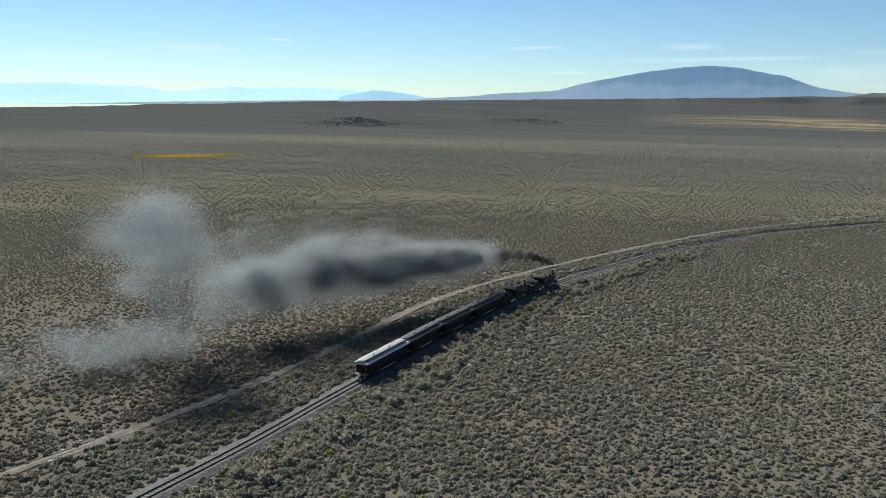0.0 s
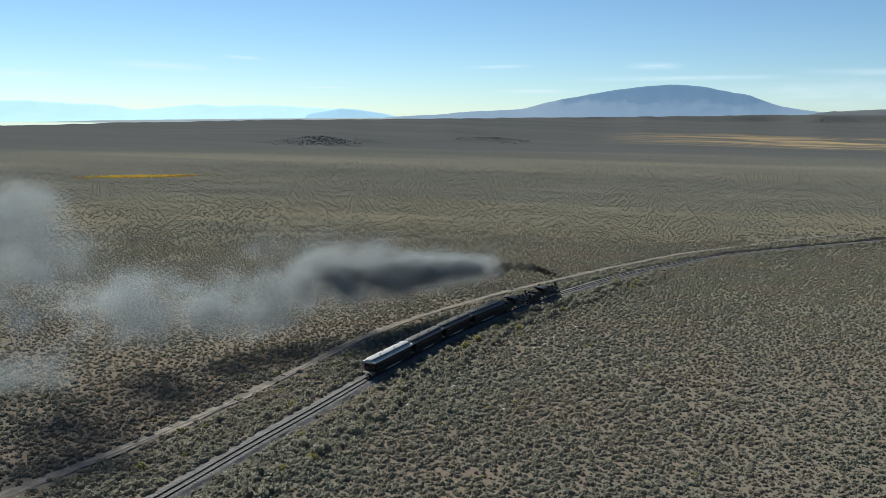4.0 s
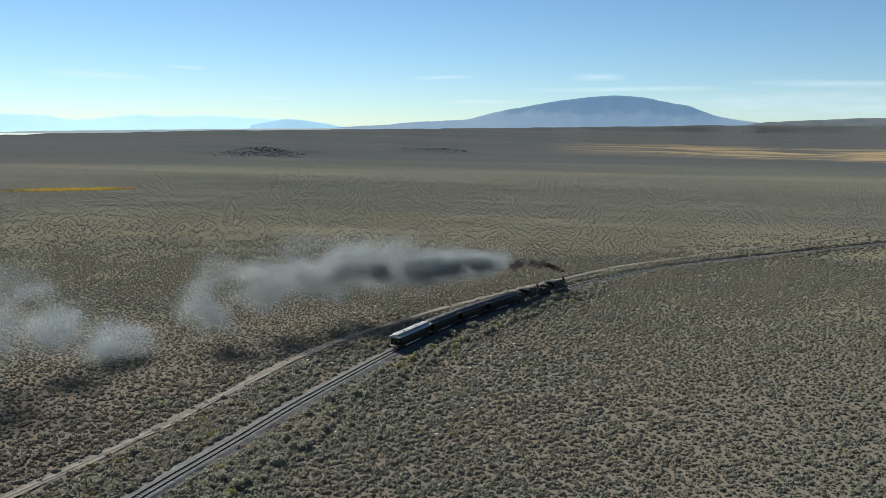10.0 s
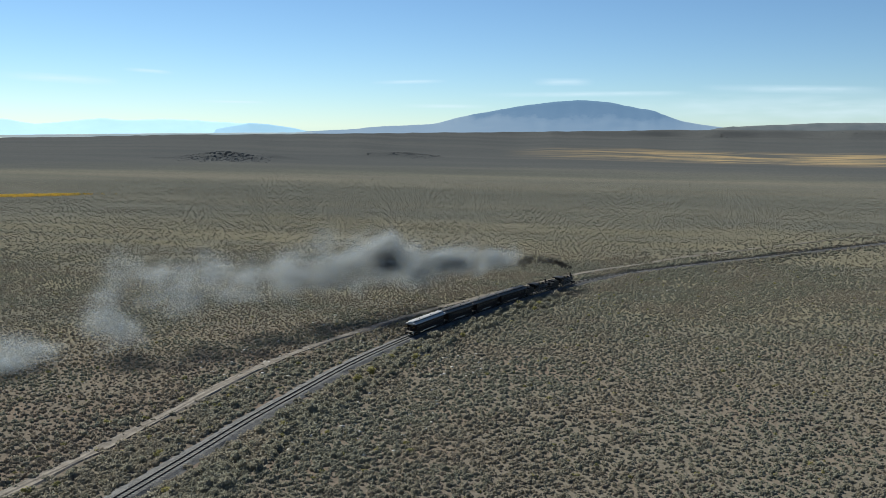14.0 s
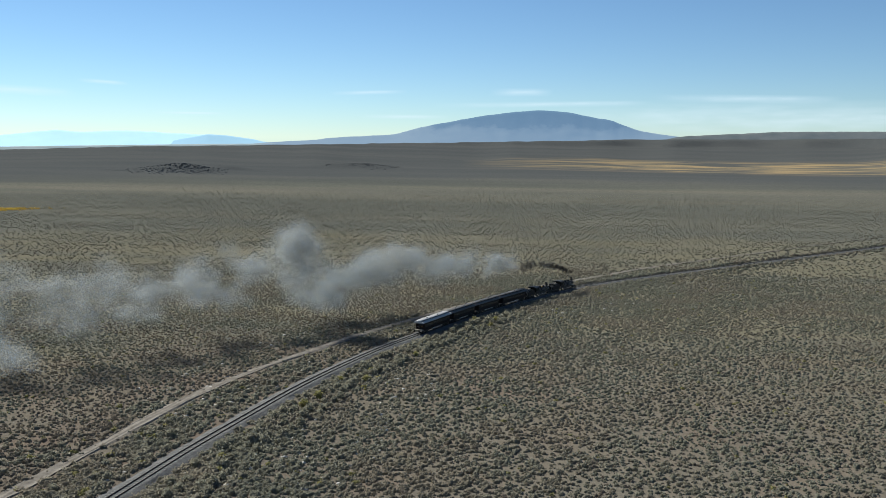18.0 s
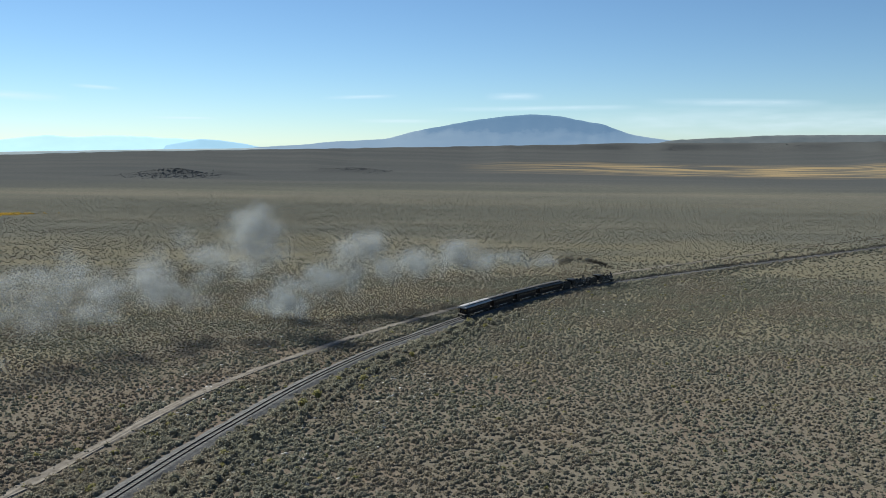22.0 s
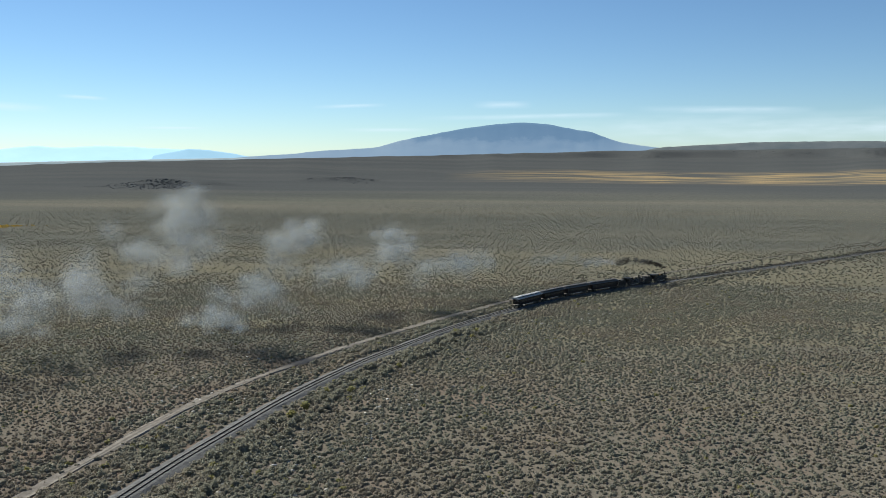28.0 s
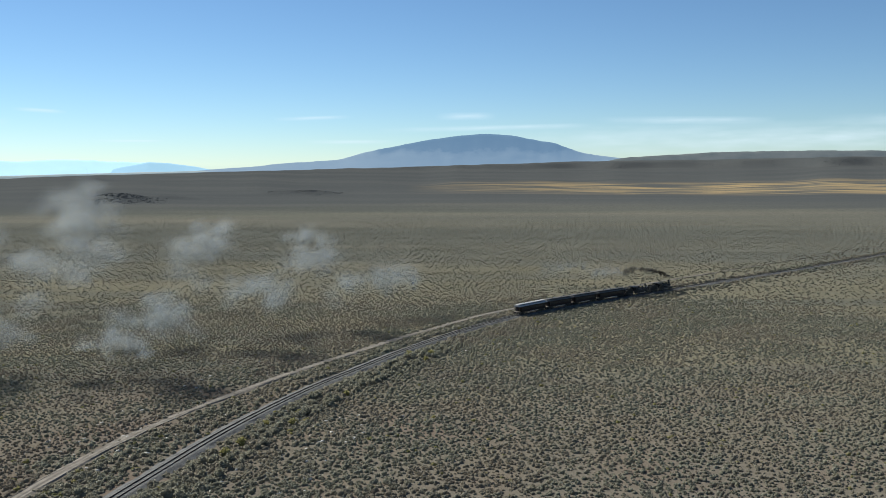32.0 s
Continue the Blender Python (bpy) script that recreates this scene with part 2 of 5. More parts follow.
M_DOME = dome_material()
# range and foothill carry the blue haze in their base colour as well
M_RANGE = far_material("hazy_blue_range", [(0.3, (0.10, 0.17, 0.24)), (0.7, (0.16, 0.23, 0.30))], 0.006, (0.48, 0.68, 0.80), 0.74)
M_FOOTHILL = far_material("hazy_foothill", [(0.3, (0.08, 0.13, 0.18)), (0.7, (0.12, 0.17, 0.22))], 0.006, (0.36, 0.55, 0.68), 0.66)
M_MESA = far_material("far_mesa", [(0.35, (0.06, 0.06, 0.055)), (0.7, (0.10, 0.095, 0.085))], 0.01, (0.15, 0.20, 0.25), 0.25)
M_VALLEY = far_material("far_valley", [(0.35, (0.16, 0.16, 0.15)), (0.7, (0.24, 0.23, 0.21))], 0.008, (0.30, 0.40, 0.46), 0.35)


# ---- mesh helpers ----
def mesh_from(name, verts, faces, material, smooth=False):
    me = bpy.data.meshes.new(name)
    verts = np.asarray(verts, np.float32)
    me.vertices.add(len(verts))
    me.vertices.foreach_set("co", verts.ravel())
    faces = np.asarray(faces, np.int32)
    n, k = faces.shape
    me.loops.add(n * k)
    me.loops.foreach_set("vertex_index", faces.ravel())
    me.polygons.add(n)
    me.polygons.foreach_set("loop_start", np.arange(0, n * k, k, dtype=np.int32))
    me.polygons.foreach_set("loop_total", np.full(n, k, np.int32))
    me.polygons.foreach_set("use_smooth", np.full(n, smooth))
    me.update(calc_edges=True)
    me.materials.append(material)
    return me


def part(name, bm, material, parent, label="", smooth=False):
    me = bpy.data.meshes.new(name)
    bmesh.ops.recalc_face_normals(bm, faces=bm.faces)
    if smooth:
        for f in bm.faces:
            f.smooth = True
    bm.to_mesh(me)
    bm.free()
    me.materials.append(material)
    ob = new(name, me)
    ob.parent = parent
    if label:
        ob["label"] = label
    return ob


def place(ob, m):
    ob.matrix_basis = m
    return ob


def add_box(bm, size, at, bevel=0.0, rot=None):
    m = Matrix.Translation(at) @ (rot.to_4x4() if rot else Matrix.Identity(4)) @ Matrix.Diagonal((*size, 1))
    r = bmesh.ops.create_cube(bm, size=1, matrix=m)
    if bevel:
        edges = {e for v in r["verts"] for e in v.link_edges}
        bmesh.ops.bevel(bm, geom=list(edges), offset=bevel, segments=1, affect="EDGES", profile=0.5)
    return bm


def add_rod(bm, a, b, r1, r2=None, seg=12):
    a, b = Vector(a), Vector(b)
    d = b - a
    m = Matrix.Translation((a + b) / 2) @ d.to_track_quat("Z", "Y").to_matrix().to_4x4()
    bmesh.ops.create_cone(bm, cap_ends=True, segments=seg, radius1=r1, radius2=r1 if r2 is None else r2, depth=d.length, matrix=m)
    return bm


def add_lathe(bm, profile, at, axis="z", seg=16):
    """A turned shape from (radius, height) pairs."""
    rings = []
    for r, h in profile:
        ring = []
        for i in range(seg):
            a = 2 * math.pi * i / seg
            p = (r * math.cos(a), r * math.sin(a), h) if axis == "z" else (h, r * math.cos(a), r * math.sin(a))
            ring.append(bm.verts.new(Vector(at) + Vector(p)))
        rings.append(ring)
    for a, b in zip(rings, rings[1:]):
        for i in range(seg):
            bm.faces.new((a[i], a[(i + 1) % seg], b[(i + 1) % seg], b[i]))
    bm.faces.new(rings[0])
    bm.faces.new(rings[-1])
    return bm


def box(size, at, bevel=0.0):
    return add_box(bmesh.new(), size, at, bevel)


def rod(a, b, r1, r2=None, seg=12):
    return add_rod(bmesh.new(), a, b, r1, r2, seg)


# ---- lines of the railway and the road ----
def spline(pts, step):
    """A smooth line through the points, as evenly spaced places with their way and arc length."""
    pts = [Vector(p) for p in pts]
    out = []
    for p0, p1, p2, p3 in zip(pts, pts[1:], pts[2:], pts[3:]):
        t1 = (p1 - p0).length ** 0.5
        t2 = t1 + (p2 - p1).length ** 0.5
        t3 = t2 + (p3 - p2).length ** 0.5
        for i in range(40):
            t = t1 + (t2 - t1) * i / 40
            a1, a2, a3 = p0.lerp(p1, t / t1), p1.lerp(p2, (t - t1) / (t2 - t1)), p2.lerp(p3, (t - t2) / (t3 - t2))
            b1, b2 = a1.lerp(a2, t / t2), a2.lerp(a3, (t - t1) / (t3 - t1))
            out.append(b1.lerp(b2, (t - t1) / (t2 - t1)))
    xy = np.array([tuple(p) for p in out])
    s = np.concatenate([[0], np.cumsum(np.linalg.norm(np.diff(xy, axis=0), axis=1))])
    even = np.arange(0, s[-1], step)
    return even, np.stack([np.interp(even, s, xy[:, 0]), np.interp(even, s, xy[:, 1])], -1)


TRACK_S, TRACK = spline([(-62, -400), (-60, -150), (-59, -20), (-57, 25), (-53.4, 60), (-49.5, 80), (-46.8, 95), (-44.8, 110), (-42.6, 125), (-40.6, 140), (-38, 155), (-35.2, 170),
                         (-31.4, 185), (-26.7, 200), (-20.7, 215), (-14.6, 230), (-7.6, 245), (0.4, 260), (13.2, 280), (31.3, 300), (57.4, 325), (88, 355), (134.9, 400), (195, 462), (300, 570), (480, 760), (760, 1060)], 0.5)
ROAD_S, ROAD = spline([(-96, -300), (-90, -60), (-84, 20), (-72.8, 60), (-66.4, 80), (-61.6, 95), (-57.4, 110), (-54.6, 125), (-52.8, 140), (-51.2, 155), (-48.5, 170),
                       (-44, 185), (-38.2, 200), (-31.9, 215), (-24.8, 230), (-17, 245), (-9, 260), (2.9, 280), (18, 299), (36, 322), (70, 358), (110, 400), (150, 440), (215, 505), (330, 620), (520, 810), (800, 1090)], 1.0)
RAIL_TOP = 0.47


def on_track(s):
    return Vector((float(np.interp(s, TRACK_S, TRACK[:, 0])), float(np.interp(s, TRACK_S, TRACK[:, 1])), RAIL_TOP))


def sideways(line):
    d = np.gradient(line, axis=0)
    d /= np.linalg.norm(d, axis=1)[:, None]
    return np.stack([d[:, 1], -d[:, 0]], -1)   # to the right of the way


def ribbon(name, line, profile, material, closed=True, wander=None):
    """A strip or bar along a line: profile holds (offset to the right, height) pairs."""
    side = sideways(line)
    k = len(profile)
    verts = np.zeros((len(line), k, 3), np.float32)
    for j, (o, h) in enumerate(profile):
        off = o + (wander(j) if wander else 0)
        verts[:, j, :2] = line + side * (off[:, None] if wander else off)
        verts[:, j, 2] = h
    n = len(line)
    idx = np.arange(n * k).reshape(n, k)
    cols = range(k) if closed else range(k - 1)
    faces = np.concatenate([np.stack([idx[:-1, j], idx[1:, j], idx[1:, (j + 1) % k], idx[:-1, (j + 1) % k]], -1) for j in cols])
    return mesh_from(name, verts.reshape(-1, 3), faces, material)


# ---- ground ----
HUB = np.array([0.0, 30.0])


def value_noise(x, y, seed):
    """Smooth noise from -1 to 1 on a unit lattice."""
    def h(i, j):
        v = np.sin(i * 127.1 + j * 311.7 + seed * 74.7) * 43758.5453
        return 2 * (v - np.floor(v)) - 1
    i, j = np.floor(x), np.floor(y)
    u, v = x - i, y - j
    u, v = u * u * (3 - 2 * u), v * v * (3 - 2 * v)
    return (h(i, j) * (1 - u) + h(i + 1, j) * u) * (1 - v) + (h(i, j + 1) * (1 - u) + h(i + 1, j + 1) * u) * v


def smooth(a, b, x):
    t = np.clip((x - a) / (b - a), 0, 1)
    return t * t * (3 - 2 * t)


def rim_radius(az):
    return 2150 + 120 * np.sin(az * 0.11 + 1) + 60 * value_noise(az * 0.4, az * 0, 3)


def land(x, y):
    """Height of the plain: level sagebrush flats that climb to a long mesa."""
    dx, dy = x - HUB[0], y - HUB[1]
    r = np.hypot(dx, dy)
    az = np.degrees(np.arctan2(dx, dy))
    ahead = smooth(110, 60, np.abs(az))
    rim_r = rim_radius(az)
    rim_el = np.interp(az, [-60, -41, -34, -28, -21, -14, -7, 1, 4.5, 11, 20, 40, 70], [-1.4, -1.1, -0.88, -0.72, -0.56, -0.41, -0.25, -0.03, 0.06, 0.14, 0.25, 0.35, 0.4])
    rim_h = 40 + rim_r * np.tan(np.radians(rim_el)) + 1.2 * value_noise(az * 1.7, az * 0, 5)
    slope = smooth(-1.0, 0.0, (r - rim_r) / 1150.0) ** 1.6
    steep = smooth(-90, 0, r - rim_r)
    h = ahead * rim_h * (0.62 * slope + 0.38 * steep * smooth(-20, 8, az) + 0.38 * slope * (1 - smooth(-20, 8, az)))
    # beyond the rim the table land runs on, almost level
    h = h + ahead * np.clip(r - rim_r, 0, 3000) * np.tan(np.radians(rim_el)) * 0.96 * (r > rim_r)
    # two low rocky knolls on the slope, and broad swells
    for kx, ky, sx, sy, kh in ((-432, 1030, 40, 24, 8), (-392, 1075, 26, 18, 5), (-262, 1240, 42, 24, 5.5), (-300, 1215, 22, 16, 3)):
        h = h + kh * np.exp(-((x - kx) / sx) ** 2 - ((y - ky) / sy) ** 2)
    h = h + smooth(380, 900, r) * 1.5 * value_noise(x / 260, y / 260, 9) + 0.8 * smooth(900, 1400, r) * value_noise(x / 70, y / 70, 11)
    return h + 0.10 * value_noise(x / 9, y / 9, 2) * (1 - smooth(300, 500, r))


def build_ground():
    radii = np.concatenate([[0], np.geomspace(6, 60, 12)[:-1], np.linspace(60, 420, 70)[:-1], np.geomspace(420, 1000, 44)[:-1], np.linspace(1000, 2320, 130)[:-1], np.geomspace(2320, 4650, 30)])
    az = np.radians(np.concatenate([np.linspace(-180, -62, 40)[:-1], np.linspace(-62, 62, 240)[:-1], np.linspace(62, 180, 40)]))
    rr, aa = np.meshgrid(radii, az, indexing="ij")
    x, y = HUB[0] + rr * np.sin(aa), HUB[1] + rr * np.cos(aa)
    z = land(x, y)
    n, k = rr.shape
    idx = np.arange(n * k).reshape(n, k)
    faces = np.stack([idx[:-1, :-1], idx[1:, :-1], idx[1:, 1:], idx[:-1, 1:]], -1).reshape(-1, 4)[:, ::-1]
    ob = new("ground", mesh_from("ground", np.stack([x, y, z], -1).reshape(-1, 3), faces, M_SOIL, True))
    tagged(ob, "dry olive-grey sagebrush plain rising to a mesa", "plain", kind="structure")


build_ground()


# ---- mountains and clouds far off ----
def ridge(name, az0, az1, distance, depth, height, material, label, steps=160, rows=14):
    """A mountain mesh: height(az) is the angle of its crest, in degrees above the eye."""
    az = np.linspace(az0, az1, steps)
    crest = 40 + distance * np.tan(np.radians(height(az)))
    foot = -30.0
    v = []
    for j in range(rows + 1):
        f = j / rows                                  # 0 at the near foot, 1 at the crest
        r = distance - depth * (1 - f)
        rough = 1 + 0.05 * value_noise(az * 1.6, az * 0 + j * 0.6, 4) * (1 - f)
        z = foot + (crest - foot) * (f ** 1.25) * np.where(f < 1, rough, 1)
        v.append(np.stack([HUB[0] + r * np.sin(np.radians(az)), HUB[1] + r * np.cos(np.radians(az)), z], -1))
    for f in (0.5, 0.0):                              # the back
        r = distance + depth * 0.5 * (1 - f)
        v.append(np.stack([HUB[0] + r * np.sin(np.radians(az)), HUB[1] + r * np.cos(np.radians(az)), foot + (crest - foot) * f], -1))
    v = np.array(v)
    n, k = v.shape[:2]
    idx = np.arange(n * k).reshape(n, k)
    faces = np.stack([idx[:-1, :-1], idx[1:, :-1], idx[1:, 1:], idx[:-1, 1:]], -1).reshape(-1, 4)
    ob = new(name, mesh_from(name, v.reshape(-1, 3), faces, material, True))
    return tagged(ob, label, "mountain", kind="structure")


def skyline(az, knots, heights, seed, rough):
    """A crest through a few summits and saddles, rounded, with small unevenness."""
    fine = np.linspace(knots[0], knots[-1], 400)
    h = np.interp(fine, knots, heights)
    k = np.hanning(15)
    h = np.convolve(np.pad(h, 7, mode="edge"), k / k.sum(), "valid")
    return np.interp(az, fine, h) + rough * value_noise(az * 2.3, az * 0, seed) + 0.5 * rough * value_noise(az * 6.1, az * 0, seed + 1)


def dome_crest(az):
    return skyline(az, [-21, -18.5, -15.6, -13.8, -12, -10.3, -9, -7.9, -6.5, -4.6, -2.8, -1.1, 0.8, 2.3, 3.5, 4.4, 5.5, 6.6, 7.6, 9.7, 14],
                   [-0.6, -0.31, -0.14, 0.07, 0.16, 0.27, 0.66, 0.89, 1.16, 1.52, 1.75, 1.89, 1.77, 1.45, 1.27, 0.92, 0.57, 0.42, 0.30, 0.1, -0.3], 8, 0.012)


def range_crest(az):
    return skyline(az, [-75, -52, -45, -40.2, -37.3, -36.2, -34.6, -33.4, -30.8, -29.5, -27.5, -25.8, -24.3, -22.6, -21, -19],
                   [0.2, 0.5, 0.3, 0.41, 0.22, 0.26, -0.09, 0.03, 0.33, 0.20, 0.34, 0.31, 0.22, 0.14, 0.1, -0.6], 21, 0.02)


def foothill_crest(az):
    return skyline(az, [-31, -26, -24.7, -23.3, -22, -20.9, -19.5, -18.3, -17.6], [-0.9, -0.55, -0.38, -0.08, 0.17, 0.10, -0.09, -0.32, -0.7], 27, 0.012)


def mesa_crest(az):
    return skyline(az, [6.5, 7.6, 9.7, 11.3, 13, 14.6, 17.7, 20, 25, 40, 60], [0.0, 0.30, 0.42, 0.50, 0.60, 0.64, 0.66, 0.66, 0.60, 0.7, 0.5], 31, 0.012)


def valley_crest(az):
    return skyline(az, [-75, -41, -32, -22, -14, -8, -4], [-1.0, -0.84, -0.64, -0.44, -0.33, -0.22, -0.35], 35, 0.006)


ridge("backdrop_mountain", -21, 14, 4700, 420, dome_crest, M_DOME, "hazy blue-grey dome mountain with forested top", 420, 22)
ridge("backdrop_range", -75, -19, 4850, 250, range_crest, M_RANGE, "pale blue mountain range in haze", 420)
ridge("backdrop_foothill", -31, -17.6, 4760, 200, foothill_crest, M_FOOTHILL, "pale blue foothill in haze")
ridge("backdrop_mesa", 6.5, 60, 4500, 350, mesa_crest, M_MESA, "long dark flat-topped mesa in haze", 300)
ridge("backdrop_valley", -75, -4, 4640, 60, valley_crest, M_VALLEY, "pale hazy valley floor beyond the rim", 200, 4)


def cloud_material():
    m, nt, nodes, links, b = shader("thin_cirrus")
    out = nodes["Material Output"]
    nodes.remove(b)
    # the sunlit white of the cloud is put in as a glow
    em = nodes.new("ShaderNodeEmission")
    em.inputs["Color"].default_value = (0.82, 0.92, 1.0, 1)
    em.inputs["Strength"].default_value = 0.66
    tr = nodes.new("ShaderNodeBsdfTransparent")
    mx = nodes.new("ShaderNodeMixShader")
    tc = nodes.new("ShaderNodeTexCoord")
    sep = nodes.new("ShaderNodeSeparateXYZ")
    links.new(tc.outputs["Generated"], sep.inputs[0])
    n = noise_tex(nt, 0.0035, 6, 0.55, stretch=(1, 1, 7))
    # fades to nothing along its rim
    fx = ramp(nt, sep.outputs["X"], [(0.0, (0, 0, 0)), (0.35, (1, 1, 1)), (0.7, (1, 1, 1)), (1.0, (0, 0, 0))])
    fz = ramp(nt, sep.outputs["Z"], [(0.0, (0, 0, 0)), (0.45, (1, 1, 1)), (0.6, (1, 1, 1)), (1.0, (0, 0, 0))])
    a = mix_rgb(nt, 1.0, fx, fz, "MULTIPLY")
    a = mix_rgb(nt, 1.0, a, ramp(nt, n, [(0.30, (0.1, 0.1, 0.1)), (0.75, (0.55, 0.55, 0.55))]), "MULTIPLY")
    links.new(a, mx.inputs[0])
    links.new(tr.outputs[0], mx.inputs[1])
    links.new(em.outputs[0], mx.inputs[2])
    links.new(mx.outputs[0], out.inputs["Surface"])
    return m


M_CLOUD = cloud_material()


def cloud(az, el, width, height, turn=0.0):
    """A thin cloud bank: a shallow bowed sheet, given by its angles as seen from the plain."""
    d = 4880.0
    w, h = d * radians(width), d * radians(height)
    nx, nz = 24, 4
    v = np.zeros((nz + 1, nx + 1, 3))
    for j in range(nz + 1):
        for i in range(nx + 1):
            u, t = i / nx - 0.5, j / nz - 0.5
            v[j, i] = (u * w, -40 * (1 - 4 * u * u) * (1 - 4 * t * t), t * h)
    idx = np.arange((nz + 1) * (nx + 1)).reshape(nz + 1, nx + 1)
    faces = np.stack([idx[:-1, :-1], idx[1:, :-1], idx[1:, 1:], idx[:-1, 1:]], -1).reshape(-1, 4)
    ob = new("backdrop_cloud", mesh_from("backdrop_cloud", v.reshape(-1, 3), faces, M_CLOUD, True))
    ob.matrix_basis = Matrix.Translation((HUB[0] + d * math.sin(radians(az)), HUB[1] + d * math.cos(radians(az)), 40 + d * math.tan(radians(el)))) @ Euler((0, radians(turn), -radians(az))).to_matrix().to_4x4()
    ob.visible_shadow = False
    return tagged(ob, "thin white cirrus bank low over the mountains", "cloud", "cirrus banks", "structure")


for c in ((11.4, 2.6, 11, 0.55, 1), (15, 1.35, 34, 2.4, 0), (-1.0, 2.25, 14, 0.4, -1), (-2.2, 3.0, 4, 0.55, 0), (-9.7, 1.4, 6, 0.32, 0), (-23, 1.45, 4.5, 0.2, 0),
          (-33, 2.6, 7, 0.6, 2), (-28, 3.2, 3, 0.3, 3), (-40.5, 1.9, 6, 0.6, 0), (-12, 2.9, 5, 0.3, -2), (27, 2.4, 16, 0.9, 0)):
    cloud(*c)


# ---- railway and road ----
def build_railway():
    line, s = TRACK[::2], TRACK_S[::2]
    rng = [0.22 * value_noise(s / 3.1, s * 0, 40 + j) for j in range(10)]
    bed = new("railway_bed", ribbon("railway_bed", line, [(-2.7, -0.14), (-1.75, 0.13), (-1.15, 0.325), (-0.72, 0.355), (-0.55, 0.335), (0.55, 0.335), (0.72, 0.355), (1.1, 0.325), (1.65, 0.11), (2.4, -0.14)], M_BALLAST, False, lambda j: rng[j] * (1 if j in (0, 1, 8, 9) else 0.15)))
    tagged(bed, "dark grey cinder embankment of a narrow-gauge railway", "railway bed", kind="structure")
    track = tagged(new("railway_track"), "narrow-gauge railway track with worn steel rails", "railway track", kind="structure")
    for o in (-0.4572, 0.4572):
        prof = [(o + a, RAIL_TOP - d) for a, d in ((-0.065, 0.12), (-0.012, 0.09), (-0.012, 0.04), (-0.034, 0.03), (-0.034, 0), (0.034, 0), (0.034, 0.03), (0.012, 0.04), (0.012, 0.09), (0.065, 0.12))]
        r = new("rail", ribbon("rail", TRACK[::2], prof, M_RAIL))
        r.parent = track
    return track


RAILWAY = build_railway()


def build_road():
    s = ROAD_S
    rng = [0.35 * value_noise(s / 6.0, s * 0, 60 + j) + 0.25 * value_noise(s / 21.0, s * 0, 70) for j in range(7)]
    z0 = 0.13
    taper = 1 - 0.7 * smooth(430, 560, s)          # it grows over where it runs off over the plain
    prof = [(-1.05, z0 - 0.14), (-0.8, z0 + 0.03), (-0.5, z0 - 0.02), (0.0, z0 + 0.05), (0.5, z0 - 0.02), (0.78, z0 + 0.04), (1.0, z0 - 0.14)]
    road = new("road", ribbon("road", ROAD, [(0.0, h) for o, h in prof], M_ROAD, False, lambda j: rng[j] + prof[j][0] * taper))
    tagged(road, "pale two-track dirt service road beside the railway", "dirt road", kind="structure")


build_road()


# ---- sagebrush ----
def spray_template(rng, sprays, leaf, flat, core=0):
    """One bush: leafy sprays that stand on a ragged dome, over a dense crooked core, as vertices and triangles."""
    v, f = [], []
    if core:
        v = [(rng.uniform(-0.1, 0.1), rng.uniform(-0.1, 0.1), 0.72 * flat)]
        for r, h in ((0.44, 0.40 * flat), (0.40, -0.03)):
            v += [(r * math.cos(i * 2 * math.pi / core) * rng.uniform(0.75, 1.2), r * math.sin(i * 2 * math.pi / core) * rng.uniform(0.75, 1.2), h + (rng.uniform(-0.12, 0.12) if h > 0 else 0)) for i in range(core)]
        f = [(0, 1 + i, 1 + (i + 1) % core) for i in range(core)]
        for i in range(core):
            f += [(1 + i, 1 + core + i, 1 + (i + 1) % core), (1 + (i + 1) % core, 1 + core + i, 1 + core + (i + 1) % core)]
    k0 = len(v)
    for i in range(sprays):
        up = rng.uniform(0.0, 1.0) ** 0.8
        a = rng.uniform(0, 2 * math.pi)
        ring = math.sqrt(max(0.0, 1 - up * up)) * 0.5 * rng.uniform(0.75, 1.15)
        c = Vector((ring * math.cos(a), ring * math.sin(a), flat * (0.12 + 0.75 * up * rng.uniform(0.8, 1.1))))
        out = Vector((math.cos(a) * 0.6, math.sin(a) * 0.6, 1.0)) + Vector((rng.uniform(-1, 1), rng.uniform(-1, 1), rng.uniform(-0.4, 0.8))) * 0.6
        side = out.cross(Vector((rng.uniform(-1, 1), rng.uniform(-1, 1), rng.uniform(-1, 1)))).normalized() * leaf
        tip = out.normalized() * leaf * 1.25
        v += [tuple(c - side - tip * 0.5), tuple(c + side - tip * 0.4), tuple(c + tip + side * rng.uniform(-0.6, 0.6))]
        f.append((k0 + 3 * i, k0 + 3 * i + 1, k0 + 3 * i + 2))
    v = np.array(v)
    v[:, 2] = np.maximum(v[:, 2], -0.03)
    return v, np.array(f)


